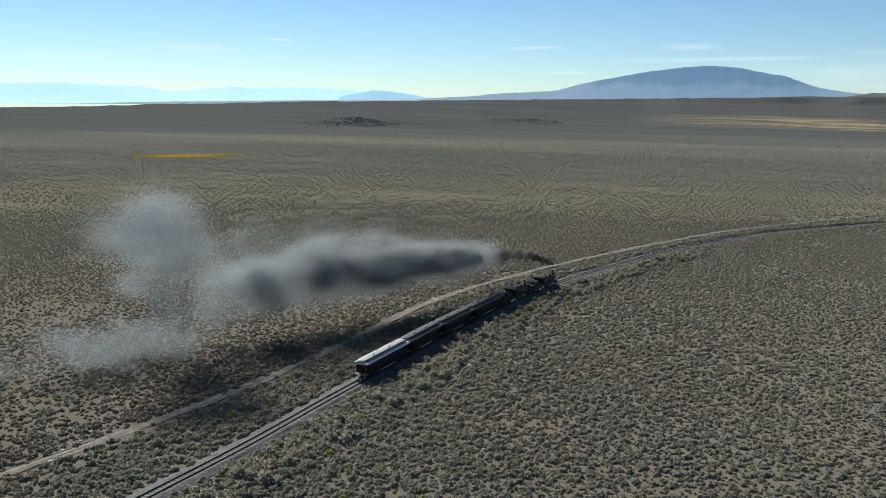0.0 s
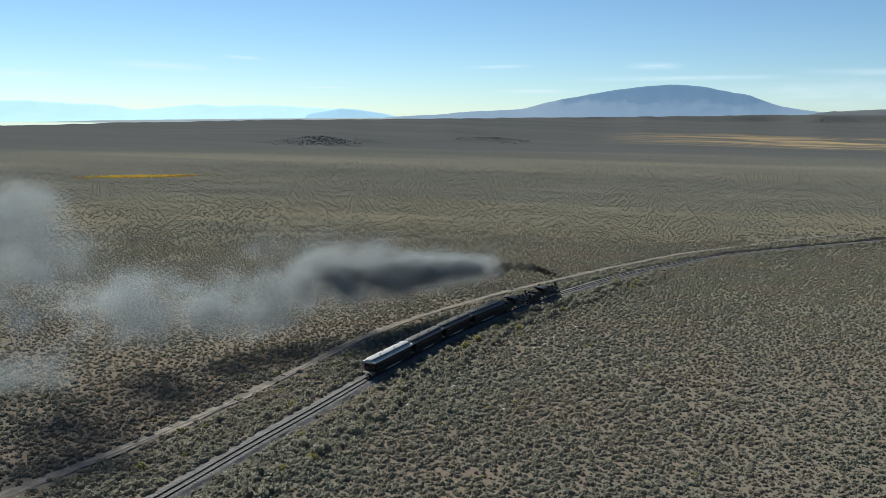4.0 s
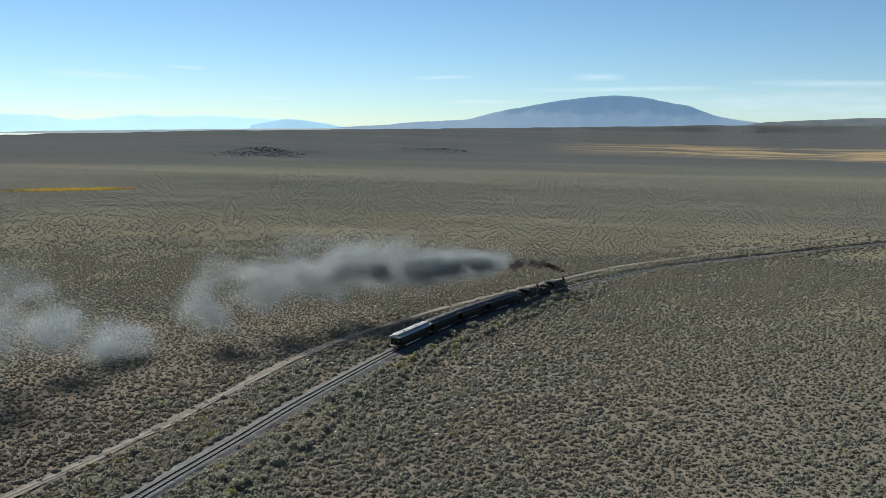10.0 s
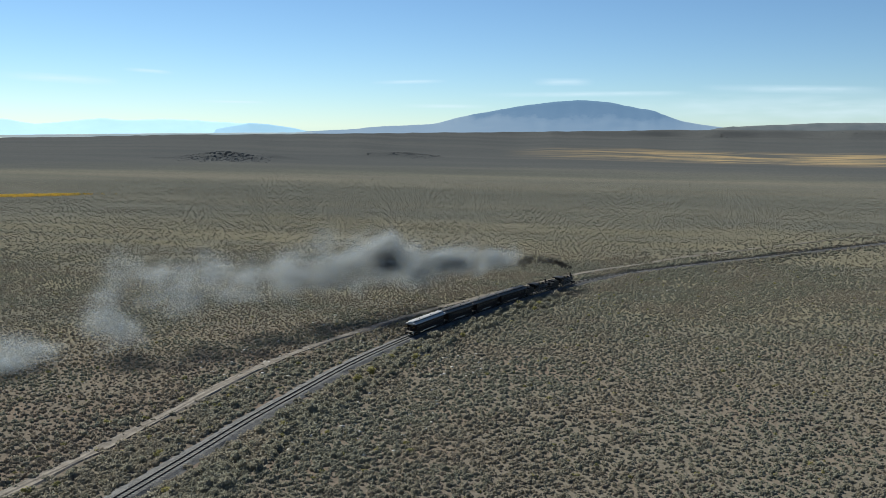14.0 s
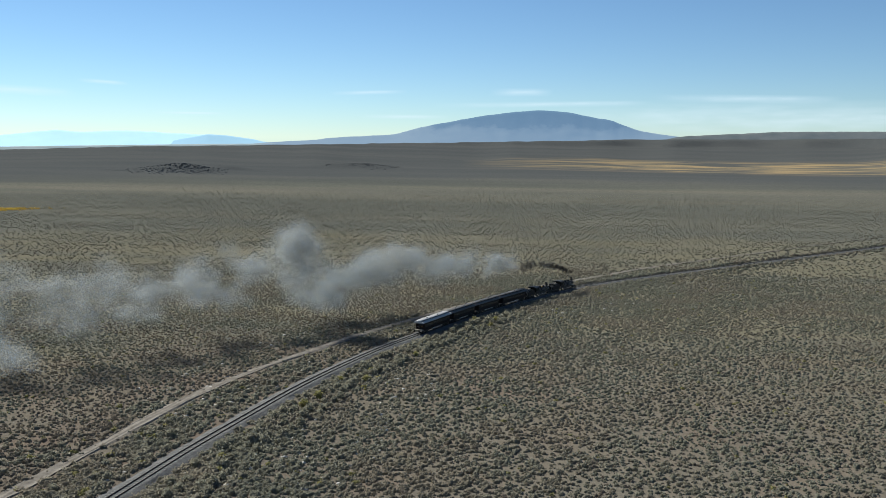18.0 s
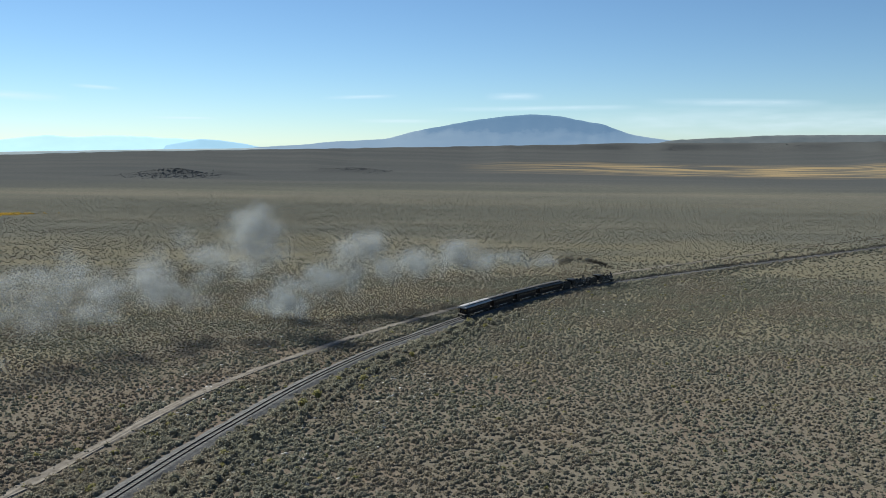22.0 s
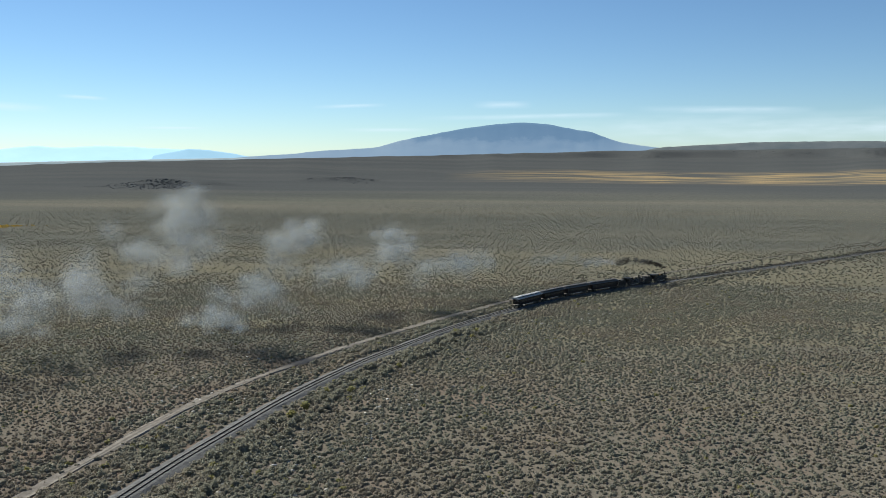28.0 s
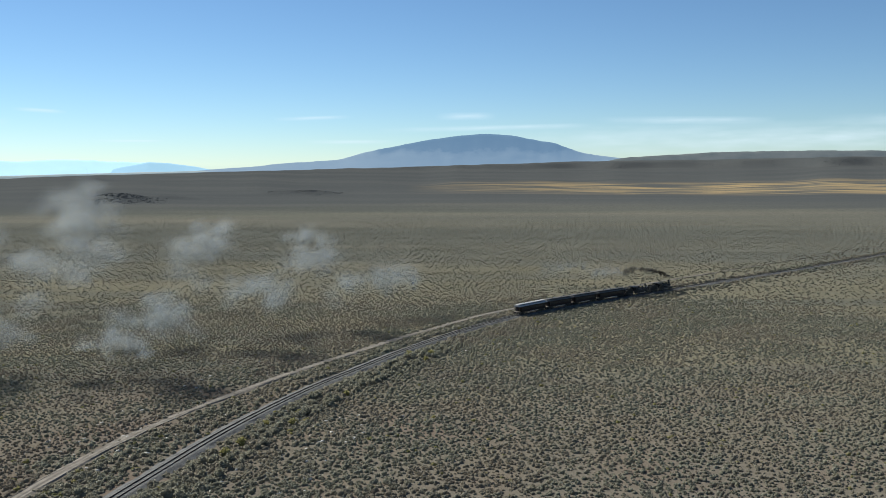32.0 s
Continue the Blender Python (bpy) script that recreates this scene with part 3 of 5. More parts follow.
def lump_template(rng, lumps, ring, sprays, leaf, flat):
    """A bush of rounded, crooked lumps that grow into one another, with a few sprays that break its outline."""
    v, f = [], []
    for i in range(lumps):
        a = 2.4 * i + rng.uniform(-0.5, 0.5)
        o = 0.0 if lumps == 1 else rng.uniform(0.16, 0.30)
        r = 0.48 if lumps == 1 else rng.uniform(0.22, 0.36)
        h = flat * r * rng.uniform(1.5, 2.1)
        cx, cy, k = o * math.cos(a), o * math.sin(a), len(v)
        v.append((cx + rng.uniform(-0.3, 0.3) * r, cy + rng.uniform(-0.3, 0.3) * r, h))
        for share, up in ((0.85, 0.62), (0.95, -0.03)):
            for j in range(ring):
                w = 2 * math.pi * (j + (0.5 if up > 0 else 0)) / ring
                q = r * share * rng.uniform(0.78, 1.2)
                v.append((cx + q * math.cos(w), cy + q * math.sin(w), h * up * rng.uniform(0.75, 1.2) if up > 0 else -0.03))
        for j in range(ring):
            n = (j + 1) % ring
            f += [(k, k + 1 + j, k + 1 + n), (k + 1 + j, k + 1 + ring + j, k + 1 + ring + n), (k + 1 + j, k + 1 + ring + n, k + 1 + n)]
    if sprays:
        v2, f2 = spray_template(rng, sprays, leaf, flat)
        f += [tuple(int(j) + len(v) for j in q) for q in f2]
        v += [tuple(p) for p in v2]
    return np.array(v), np.array(f)


def scatter(name, xy, size, templates, material, label, category, seed):
    """Many bushes as one mesh."""
    rs = np.random.RandomState(seed)
    pick = rs.randint(0, len(templates), len(xy))
    V, F, base = [], [], 0
    z = land(xy[:, 0], xy[:, 1])
    for k, (tv, tf) in enumerate(templates):
        m = pick == k
        n = m.sum()
        if not n:
            continue
        a = rs.uniform(0, 2 * np.pi, n)
        s = size[m][:, None]
        st = rs.uniform(0.8, 1.25, (n, 1))
        c, q = np.cos(a)[:, None], np.sin(a)[:, None]
        x = (tv[:, 0] * c - tv[:, 1] * q) * s * st + xy[m, 0][:, None]
        y = (tv[:, 0] * q + tv[:, 1] * c) * s / st + xy[m, 1][:, None]
        zz = tv[:, 2] * s * rs.uniform(0.75, 1.25, (n, 1)) + z[m][:, None]
        V.append(np.stack([x, y, zz], -1).reshape(-1, 3))
        F.append((tf[None] + (np.arange(n) * len(tv))[:, None, None] + base).reshape(-1, 3))
        base += n * len(tv)
    ob = new(name, mesh_from(name, np.concatenate(V), np.concatenate(F), material, True))
    return tagged(ob, label, category, kind="stuff")


def line_distance(xy, line):
    """Distance from each place to a line, and on which side it lies (right is positive)."""
    best, side = np.full(len(xy), 1e9), np.zeros(len(xy))
    nrm = sideways(line)
    for i in range(0, len(xy), 4000):
        d = xy[i:i + 4000, None] - line[None]
        q = (d ** 2).sum(-1)
        j = q.argmin(1)
        best[i:i + 4000] = np.sqrt(q[np.arange(len(j)), j])
        side[i:i + 4000] = (d[np.arange(len(j)), j] * nrm[j]).sum(-1)
    return best, side


def sow(rs, r0, r1, per_m2, az0=-70, az1=45):
    """Places over a sector, each in its own plot of ground, so that the bushes keep their distance."""
    cell = 1 / math.sqrt(per_m2)
    g = np.arange(-r1 - cell, r1 + cell, cell)
    x, y = np.meshgrid(g, g)
    xy = np.stack([x.ravel(), y.ravel()], -1)
    xy += rs.uniform(-0.72, 0.72, xy.shape) * cell
    turn = 0.6 + r0 * 0.01
    xy = xy @ np.array([(math.cos(turn), -math.sin(turn)), (math.sin(turn), math.cos(turn))])
    r, az = np.hypot(xy[:, 0], xy[:, 1]), np.degrees(np.arctan2(xy[:, 0], xy[:, 1]))
    return xy[(r > r0) & (r <= r1) & (az > az0) & (az < az1)] + HUB


def build_brush():
    rng = random.Random(4)
    rs = np.random.RandomState(11)
    near_t = [lump_template(rng, 3, 5, 10, 0.085, 0.64) for _ in range(14)]
    mid_t = [lump_template(rng, 1, 4, 5, 0.12, 0.50) for _ in range(14)]
    low_t = [lump_template(rng, 1, 4, 0, 0.3, 0.42) for _ in range(14)]
    for name, r0, r1, dens, tmpl, lo, hi, az0, az1 in (("sagebrush_close", 52, 155, 2.4, near_t, 0.46, 1.2, -58, 38), ("sagebrush_middle", 100, 320, 2.3, mid_t, 0.36, 0.96, -52, 32),
                                             ("sagebrush_distance", 235, 760, 0.48, low_t, 0.45, 1.15, -50, 31)):
        xy = sow(rs, r0, r1, dens, az0, az1)
        if r0 > 200:
            xy += rs.uniform(-1.3, 1.3, xy.shape)
        keep = np.ones(len(xy), bool)
        grow = np.ones(len(xy))
        dt, st = line_distance(xy, TRACK[::6])
        dr, _ = line_distance(xy, ROAD[::3])
        keep &= (dt > np.where(st > 0, 2.1, 2.4)) & (dr > np.where(xy[:, 1] < 300, 1.5, 0.8))
        # taller brush lines the embankment and the verge of the road, thin brush stands on the bare flats
        verge = np.exp(-((dt - 5.5) / 4.0) ** 2)
        bare = smooth(0.3, 0.6, value_noise(xy[:, 0] / 14, xy[:, 1] / 14, 51) * 0.6 + value_noise(xy[:, 0] / 45, xy[:, 1] / 45, 52) * 0.5)
        thin = np.where(st > 0, smooth(12, 60, dt), 0.9 * smooth(14, 30, dt))
        grow = 1.0 + np.where(st > 0, 0.5, 0.15) * verge + 0.1 * np.exp(-((dr - 4) / 3.0) ** 2) - np.where(st > 0, 0.22 if r0 < 100 else 0.10, 0.20) * thin
        keep &= rs.uniform(0, 1, len(xy)) > (0.36 if r0 < 100 else 0.42) * bare * (1 - verge)
        r = np.hypot(xy[:, 0], xy[:, 1] - 30)
        if name == "sagebrush_close":
            keep &= rs.uniform(0, 1, len(xy)) > smooth(95, 155, r)
        if name == "sagebrush_middle":
            keep &= (rs.uniform(0, 1, len(xy)) > smooth(235, 320, r)) & (rs.uniform(0, 1, len(xy)) < smooth(95, 155, r))
        if name == "sagebrush_distance":
            keep &= rs.uniform(0, 1, len(xy)) < 0.15 + smooth(235, 320, r)
            keep &= rs.uniform(0, 1, len(xy)) < 0.80 + 0.40 * value_noise(xy[:, 0] / 55, xy[:, 1] / 16, 57) + 0.25 * value_noise(xy[:, 0] / 19, xy[:, 1] / 7, 58)      # in long streaks
        if r0 > 200:
            keep &= rs.uniform(0, 1, len(xy)) > smooth(380, 760, r)
        xy, grow = xy[keep], grow[keep]
        size = (lo + (hi - lo) * rs.uniform(0, 1, len(xy)) ** 1.6) * grow
        gold = rs.uniform(0, 1, len(xy)) < 0.012
        # dead, brown brush in stands on the flat beyond the road
        stand = 0.5 + 0.6 * value_noise(xy[:, 0] / 16, xy[:, 1] / 11, 71) + 0.4 * value_noise(xy[:, 0] / 5, xy[:, 1] / 5, 72)
        far_side = np.where(st[keep] < 0, smooth(8, 16, dt[keep]) * (1 - smooth(60, 130, dt[keep])), 0.28 * smooth(18, 40, dt[keep]))
        dead = ~gold & (rs.uniform(0, 1, len(xy)) < 0.85 * far_side * smooth(0.35, 0.7, stand)) & (r0 < 200)
        if dead.any():
            scatter("dry_brush_" + name.split("_")[1], xy[dead], size[dead] * 0.85, tmpl, M_DEAD, "brown dry brush standing among the sagebrush", "dry brush", 7)
        live = ~gold & ~dead
        scatter(name, xy[live], size[live], tmpl, M_SAGE, "grey-green sagebrush growing over the dry plain", "sagebrush", 5)
        if r0 < 200:
            scatter("rabbitbrush_" + name.split("_")[1], xy[gold], size[gold], tmpl, M_RABBIT, "yellow-green rabbitbrush among the sagebrush", "rabbitbrush", 6)
    # taller brush along the embankment, where the line runs off over the plain
    side = sideways(TRACK)
    pick = rs.randint(np.searchsorted(TRACK_S, 345), np.searchsorted(TRACK_S, 900), 1400)
    xy = TRACK[pick] - side[pick] * (np.where(rs.uniform(0, 1, 1400) < 0.6, 1, -1) * (2.9 + np.abs(rs.normal(0, 0.8, 1400))))[:, None]
    scatter("brush_along_the_line", xy, rs.uniform(0.9, 1.7, 1400), mid_t, M_SAGE, "taller sagebrush lining the railway embankment", "sagebrush", 14)
    # a patch of rabbitbrush in bloom
    n = 1900
    t = rs.normal(0, 1, (n, 2))
    xy = np.array((-303.0, 469.0)) + t[:, :1] * 13 * np.array((0.81, 0.59)) + t[:, 1:] * 4.0 * np.array((-0.59, 0.81))
    scatter("rabbitbrush_bloom", xy, rs.uniform(0.6, 1.3, n), mid_t, M_FLOWER, "patch of rabbitbrush in yellow bloom", "rabbitbrush", 8)


build_brush()


# its dark tone also stands in for shade on the knolls' near faces
M_DARK_SLOPE = surface("dark_rock_brush_and_shade", (0.088, 0.091, 0.092), (0.125, 0.124, 0.12), 0.2, 0.95, fine=6, gloss=0.0)


def build_slopes():
    """Dark rock and brush strewn over the knolls and below the mesa's rim; on the knolls it also paints their shaded
    faces.
    """
    rng = random.Random(9)
    rs = np.random.RandomState(9)
    clumps = [lump_template(rng, 1, 6, 0, 0.3, 0.17) for _ in range(10)]
    for az, wide, r, deep, n, lo, hi in ((-23.3, 1.7, 1062, 34, 520, 1.0, 4.2), (-24.8, 2.2, 1080, 24, 160, 0.8, 3.0), (-12.0, 1.5, 1238, 30, 280, 1.0, 4.0),
                                         (7.0, 0.9, -62, 22, 110, 1.5, 3.6), (13.5, 1.0, -66, 28, 200, 1.5, 4.0), (18.5, 2.2, -50, 24, 260, 1.5, 4.0), (28, 4.5, -45, 24, 300, 1.5, 4.0), (-4, 5.0, -30, 7, 260, 0.9, 2.0)):
        a = az + wide * rs.uniform(-1.8, 1.8, n) * np.sqrt(rs.uniform(0, 1, n))
        at = (rim_radius(a) + r if r < 0 else r) + deep * rs.normal(0, 0.8, n)
        if r < 0:
            at = np.minimum(at, rim_radius(a) - 4)
        xy = np.stack([HUB[0] + at * np.sin(np.radians(a)), HUB[1] + at * np.cos(np.radians(a))], -1)
        scatter("dark_slope", xy, rs.uniform(lo, hi, n), clumps, M_DARK_SLOPE, "dark rocks and brush strewn on the mesa slope, with painted shade", "rocky slope", int(100 + az))


build_slopes()


def build_stones():
    """Pale stones and caliche chips that show between the bushes."""
    rs = np.random.RandomState(31)
    rng = random.Random(31)
    tmpl = []
    for _ in range(6):
        k = 6
        v = [(rng.uniform(-0.1, 0.1), rng.uniform(-0.1, 0.1), rng.uniform(0.22, 0.34))] + [(0.5 * math.cos(i * 2 * math.pi / k) * rng.uniform(0.7, 1.3), 0.5 * math.sin(i * 2 * math.pi / k) * rng.uniform(0.7, 1.3), rng.uniform(0.05, 0.2)) for i in range(k)]
        v += [(p[0] * 1.05, p[1] * 1.05, -0.08) for p in v[1:]]
        f = [(0, 1 + i, 1 + (i + 1) % k) for i in range(k)]
        for i in range(k):
            f += [(1 + i, 1 + k + i, 1 + (i + 1) % k), (1 + (i + 1) % k, 1 + k + i, 1 + k + (i + 1) % k)]
        tmpl.append((np.array(v), np.array(f)))
    xy = sow(rs, 30, 230, 0.12)
    patch = value_noise(xy[:, 0] / 11, xy[:, 1] / 11, 91) + 0.5 * value_noise(xy[:, 0] / 40, xy[:, 1] / 40, 92)
    dt, _ = line_distance(xy, TRACK[::6])
    xy = xy[(patch > 0.35) & (dt > 3.2) & (dt < 24)]
    scatter("pale_stones", xy, rs.uniform(0.2, 0.75, len(xy)) , tmpl, M_STONE, "pale stones lying between the sagebrush", "stones", 32)


M_STONE = surface("pale_stone", (0.30, 0.285, 0.26), (0.52, 0.50, 0.46), 1.5, 0.9)
build_stones()


def build_bushes():
    """The larger bushes that line the railway, each a thing of its own."""
    rng = random.Random(77)
    rs = np.random.RandomState(77)
    kinds = []
    for k in range(7):
        v, f = spray_template(rng, 90, 0.085, 1.0, 7)
        v2, f2 = spray_template(rng, 50, 0.075, 0.8, 6)
        v2 = v2 * 0.7 + (0.32 * math.cos(k), 0.32 * math.sin(k), 0)
        kinds.append(mesh_from("sagebrush_bush", np.concatenate([v, v2]), np.concatenate([f, f2 + len(v)]), M_SAGE if k else M_RABBIT))
    n, taken = 0, []
    while n < 240:
        s = rng.uniform(238, 400)
        side = rng.choice((-1, 1, 1, 1, 1))
        o = side * rng.uniform(3.4, 9.5)
        p, q = on_track(s), on_track(s + 0.5)
        d = (q - p).normalized()
        x, y = p.x + d.y * o, p.y - d.x * o
        if np.hypot(ROAD[:, 0] - x, ROAD[:, 1] - y).min() < 2.5:
            continue
        if any(math.hypot(x - a, y - b) < (1.4 if side > 0 else 2.4) for a, b in taken):
            continue
        taken.append((x, y))
        k = rng.randrange(1, 7) if rng.random() > 0.07 else 0
        size = rng.uniform(0.95, 1.75) if side > 0 else rng.uniform(0.8, 1.25)
        ob = new("sagebrush_bush" if k else "rabbitbrush_bush", kinds[k])
        ob.matrix_basis = Matrix.Translation((x, y, float(land(np.array([x]), np.array([y]))[0]))) @ Matrix.Rotation(rng.uniform(0, 6.28), 4, "Z") @ Matrix.Diagonal((size, size * rng.uniform(0.85, 1.15), size * rng.uniform(0.7, 1.0), 1))
        tagged(ob, "rounded grey-green sagebrush bush beside the railway" if k else "yellow-green rabbitbrush bush beside the railway", "bush", "bushes along the railway")
        n += 1


build_bushes()


# ---- the train ----
def thing(name, label, category, group=""):
    return tagged(new(name), label, category, group)


def wheelset(parent, x, radius, spoked=False, material=None):
    """An axle with its two wheels, turning about its own centre."""
    axle = part("axle", rod((0, -0.55, 0), (0, 0.55, 0), 0.07, seg=8), M_IRON, parent)
    axle.matrix_basis = Matrix.Translation((x, 0, radius))
    for side in (-1, 1):
        bm = bmesh.new()
        y = side * 0.49
        if spoked:
            add_lathe(bm, [(radius * 0.84, -0.05), (radius, -0.05), (radius, 0.05), (radius * 0.84, 0.05)], (0, 0, 0), "x", 20)
            for i in range(10):
                a = math.pi * 2 * i / 10
                add_box(bm, (0.05, 0.05, radius * 0.85), (0, 0, 0), 0, Matrix.Rotation(a, 3, "X") @ Matrix.Translation((0, 0, 0)).to_3x3()) if i < 5 else None
            add_lathe(bm, [(0.13, -0.07), (0.13, 0.07)], (0, 0, 0), "x", 10)
            add_box(bm, (0.06, radius * 0.5, radius * 0.5), (0, 0, -radius * 0.55))
        else:
            add_lathe(bm, [(radius * 0.86, -0.04), (radius + 0.025, -0.06), (radius + 0.025, -0.035), (radius, -0.03), (radius, 0.06), (radius * 0.86, 0.06), (radius * 0.7, 0.01), (0.12, 0.04)], (0, 0, 0), "x", 16)
        bmesh.ops.transform(bm, matrix=Matrix.Translation((0, y, 0)) @ Matrix.Rotation(math.pi / 2 * side, 4, "Z"), verts=bm.verts)
        part("wheel", bm, material or M_IRON, axle)
    return axle, radius


def truck(parent, x, wheelbase, radius, sets):
    """A four-wheeled bogie: arch-bar sides, bolster, springs, two wheelsets."""
    bm = bmesh.new()
    for s in (-1, 1):
        y = s * 0.68
        add_box(bm, (wheelbase + 0.45, 0.07, 0.07), (x, y, radius + 0.17))
        add_box(bm, (wheelbase * 0.45, 0.06, 0.06), (x, y, radius - 0.20))
        for q in (-1, 1):
            add_rod(bm, (x + q * wheelbase * 0.22, y, radius - 0.20), (x + q * wheelbase * 0.5, y, radius + 0.13), 0.03, seg=6)
            add_box(bm, (0.2, 0.14, 0.22), (x + q * wheelbase / 2, y, radius))
            add_rod(bm, (x + q * 0.14, y, radius - 0.17), (x + q * 0.14, y, radius + 0.14), 0.07, seg=8)
    add_box(bm, (0.32, 1.5, 0.2), (x, 0, radius + 0.14), 0.02)
    part("truck_frame", bm, M_BLACK, parent)
    for q in (-1, 1):
        sets.append(wheelset(parent, x + q * wheelbase / 2, radius))


def arch(width, rise, n, y0=0.0, z0=0.0):
    """Points of a low roof arch from one eave to the other."""
    return [(y0 - width / 2 * math.cos(math.pi * i / n), z0 + rise * math.sin(math.pi * i / n) ** 0.8) for i in range(n + 1)]


def extrude_x(profile, x0, x1, taper=0.0):
    """A closed (y, z) outline drawn out along x."""
    bm = bmesh.new()
    a = [bm.verts.new((x0, y, z)) for y, z in profile]
    b = [bm.verts.new((x1, y, z)) for y, z in profile]
    k = len(profile)
    for i in range(k):
        bm.faces.new((a[i], a[(i + 1) % k], b[(i + 1) % k], b[i]))
    bm.faces.new(a)
    bm.faces.new(b)
    return bm


def coach(length, windows, roof, label, observation=False):
    """A wooden narrow-gauge coach with a clerestory roof, open platforms and arch-bar bogies. x runs forward, z from the rail."""
    car = thing("passenger_coach", label, "railway coach", "coaches of the train")
    sets = []
    body, w = length - 1.9, 2.36
    floor_z, eave = 1.02, 2.95
    hw = w / 2
    half = body / 2
    # side walls: lower panel, posts between the windows, letterboard
    sill, head = 1.78, 2.55
    pitch = body / windows
    for s in (-1, 1):
        part("side_panel", box((body, 0.08, sill - floor_z), (0, s * (hw - 0.04), (sill + floor_z) / 2), 0.012), M_MAROON, car)
        part("letterboard", box((body, 0.08, eave - head), (0, s * (hw - 0.04), (eave + head) / 2), 0.012), M_MAROON, car)
        part("window_rail", box((body, 0.11, 0.05), (0, s * (hw - 0.04), sill + 0.025)), M_TRIM if observation else M_MAROON, car)
        for i in range(windows + 1):
            x = -half + i * pitch
            x = min(max(x, -half + 0.1), half - 0.1)
            part("window_post", box((0.2, 0.08, head - sill - 0.05), (x, s * (hw - 0.04), (head + sill + 0.05) / 2)), M_MAROON, car)
        for i in range(windows):
            win = part("window", box((pitch - 0.2, 0.02, head - sill - 0.05), (-half + (i + 0.5) * pitch, s * (hw - 0.06), (head + sill + 0.05) / 2)), M_GLASS, car)
            bm = bmesh.new()
            x = -half + (i + 0.5) * pitch
            add_box(bm, (pitch - 0.2, 0.035, 0.05), (x, s * (hw - 0.045), (head + sill) / 2 + 0.12))
            add_box(bm, (pitch - 0.2, 0.035, 0.05), (x, s * (hw - 0.045), head - 0.03))
            part("sash", bm, M_TRIM, win)
        part("step_board", box((body * 0.98, 0.05, 0.14), (0, s * (hw + 0.01), floor_z - 0.06)), M_BLACK, car)
        bm = bmesh.new()
        for q in (-1, 1):
            add_rod(bm, (q * body * 0.32, s * 0.62, 0.86), (q * 1.2, s * 0.62, 0.52), 0.025, seg=6)
            add_rod(bm, (q * 1.2, s * 0.62, 0.52), (q * 1.2, s * 0.62, 0.85), 0.03, seg=6)
        add_rod(bm, (-1.2, s * 0.62, 0.52), (1.2, s * 0.62, 0.52), 0.025, seg=6)
        part("truss_rod", bm, M_BLACK, car)
    for q in (-1, 1):
        part("end_wall", box((0.08, w - 0.16, eave - floor_z), (q * (half - 0.04), 0, (eave + floor_z) / 2)), M_MAROON, car)
        door = part("end_door", box((0.05, 0.72, 1.85), (q * (half + 0.01), 0, floor_z + 0.95), 0.01), M_MAROON, car)
        part("door_pane", box((0.02, 0.5, 0.75), (q * (half + 0.04), 0, floor_z + 1.4)), M_GLASS, door)
        # platform with railing, gate and steps
        part("platform", box((0.9, w * 0.86, 0.12), (q * (half + 0.47), 0, floor_z - 0.02), 0.01), M_WOOD, car)
        x1 = q * (half + 0.88)
        for s in (-1, 1):
            bm = bmesh.new()
            add_rod(bm, (x1, s * 0.98, floor_z), (x1, s * 0.98, floor_z + 1.02), 0.025, seg=6)
            add_rod(bm, (x1, s * 0.36, floor_z), (x1, s * 0.36, floor_z + 1.02), 0.02, seg=6)
            add_rod(bm, (x1, s * 0.98, floor_z + 1.0), (x1, s * 0.36, floor_z + 1.0), 0.025, seg=6)
            add_rod(bm, (x1, s * 0.98, floor_z + 0.55), (x1, s * 0.36, floor_z + 0.55), 0.02, seg=6)
            add_rod(bm, (x1 - q * 0.08, s * 1.02, floor_z + 1.0), (x1 - q * 0.08, s * 1.02, eave + 0.02), 0.022, seg=6)
            part("platform_railing", bm, M_BLACK, car)
        bm = bmesh.new()
        add_rod(bm, (x1, -0.1, floor_z + 0.72), (x1 + q * 0.02, 0.1, floor_z + 0.72), 0.015, seg=6)
        add_rod(bm, (x1, 0, floor_z), (x1, 0, floor_z + 1.05), 0.03, seg=8)
        add_lathe(bm, [(0.02, -0.02), (0.19, -0.02), (0.19, 0.02), (0.02, 0.02)], (x1 + q * 0.06, 0, floor_z + 1.0), "x", 14)
        part("brake_wheel", bm, M_IRON, car)
        for s in (-1, 1):
            bm = bmesh.new()
            for k in range(3):
                add_box(bm, (0.5, 0.26, 0.04), (q * (half + 0.45), s * (hw - 0.12), floor_z - 0.12 - k * 0.24))
            add_box(bm, (0.03, 0.3, 0.7), (q * (half + 0.72), s * (hw - 0.13), floor_z - 0.36))
            add_box(bm, (0.03, 0.3, 0.7), (q * (half + 0.18), s * (hw - 0.13), floor_z - 0.36))
            part("steps", bm, M_BLACK, car)
        part("coupler", box((0.5, 0.24, 0.26), (q * (half + 1.05), 0, 0.66), 0.04), M_IRON, car)
    # underframe, battery box, tanks
    part("underframe", box((body + 1.4, w * 0.72, 0.16), (0, 0, 0.93)), M_BLACK, car)
    part("battery_box", box((1.3, 0.5, 0.4), (0.9, 0.75, 0.68), 0.02), M_BLACK, car)
    # added bar, stands in for the bright sunlit gap under the car
    part("light_bar", rod((-body * 0.2, -1.0, 0.70), (body * 0.2, -1.0, 0.70), 0.09), M_LIGHT_BAR, car, "added pale bar for the light seen under the floor")
    part("air_tank", rod((-1.7, -0.6, 0.66), (-0.3, -0.6, 0.66), 0.2), M_BLACK, car)
    # roof: lower arch with overhanging ends, clerestory with its own lights, and an upper deck
    full = length / 2 - 0.12
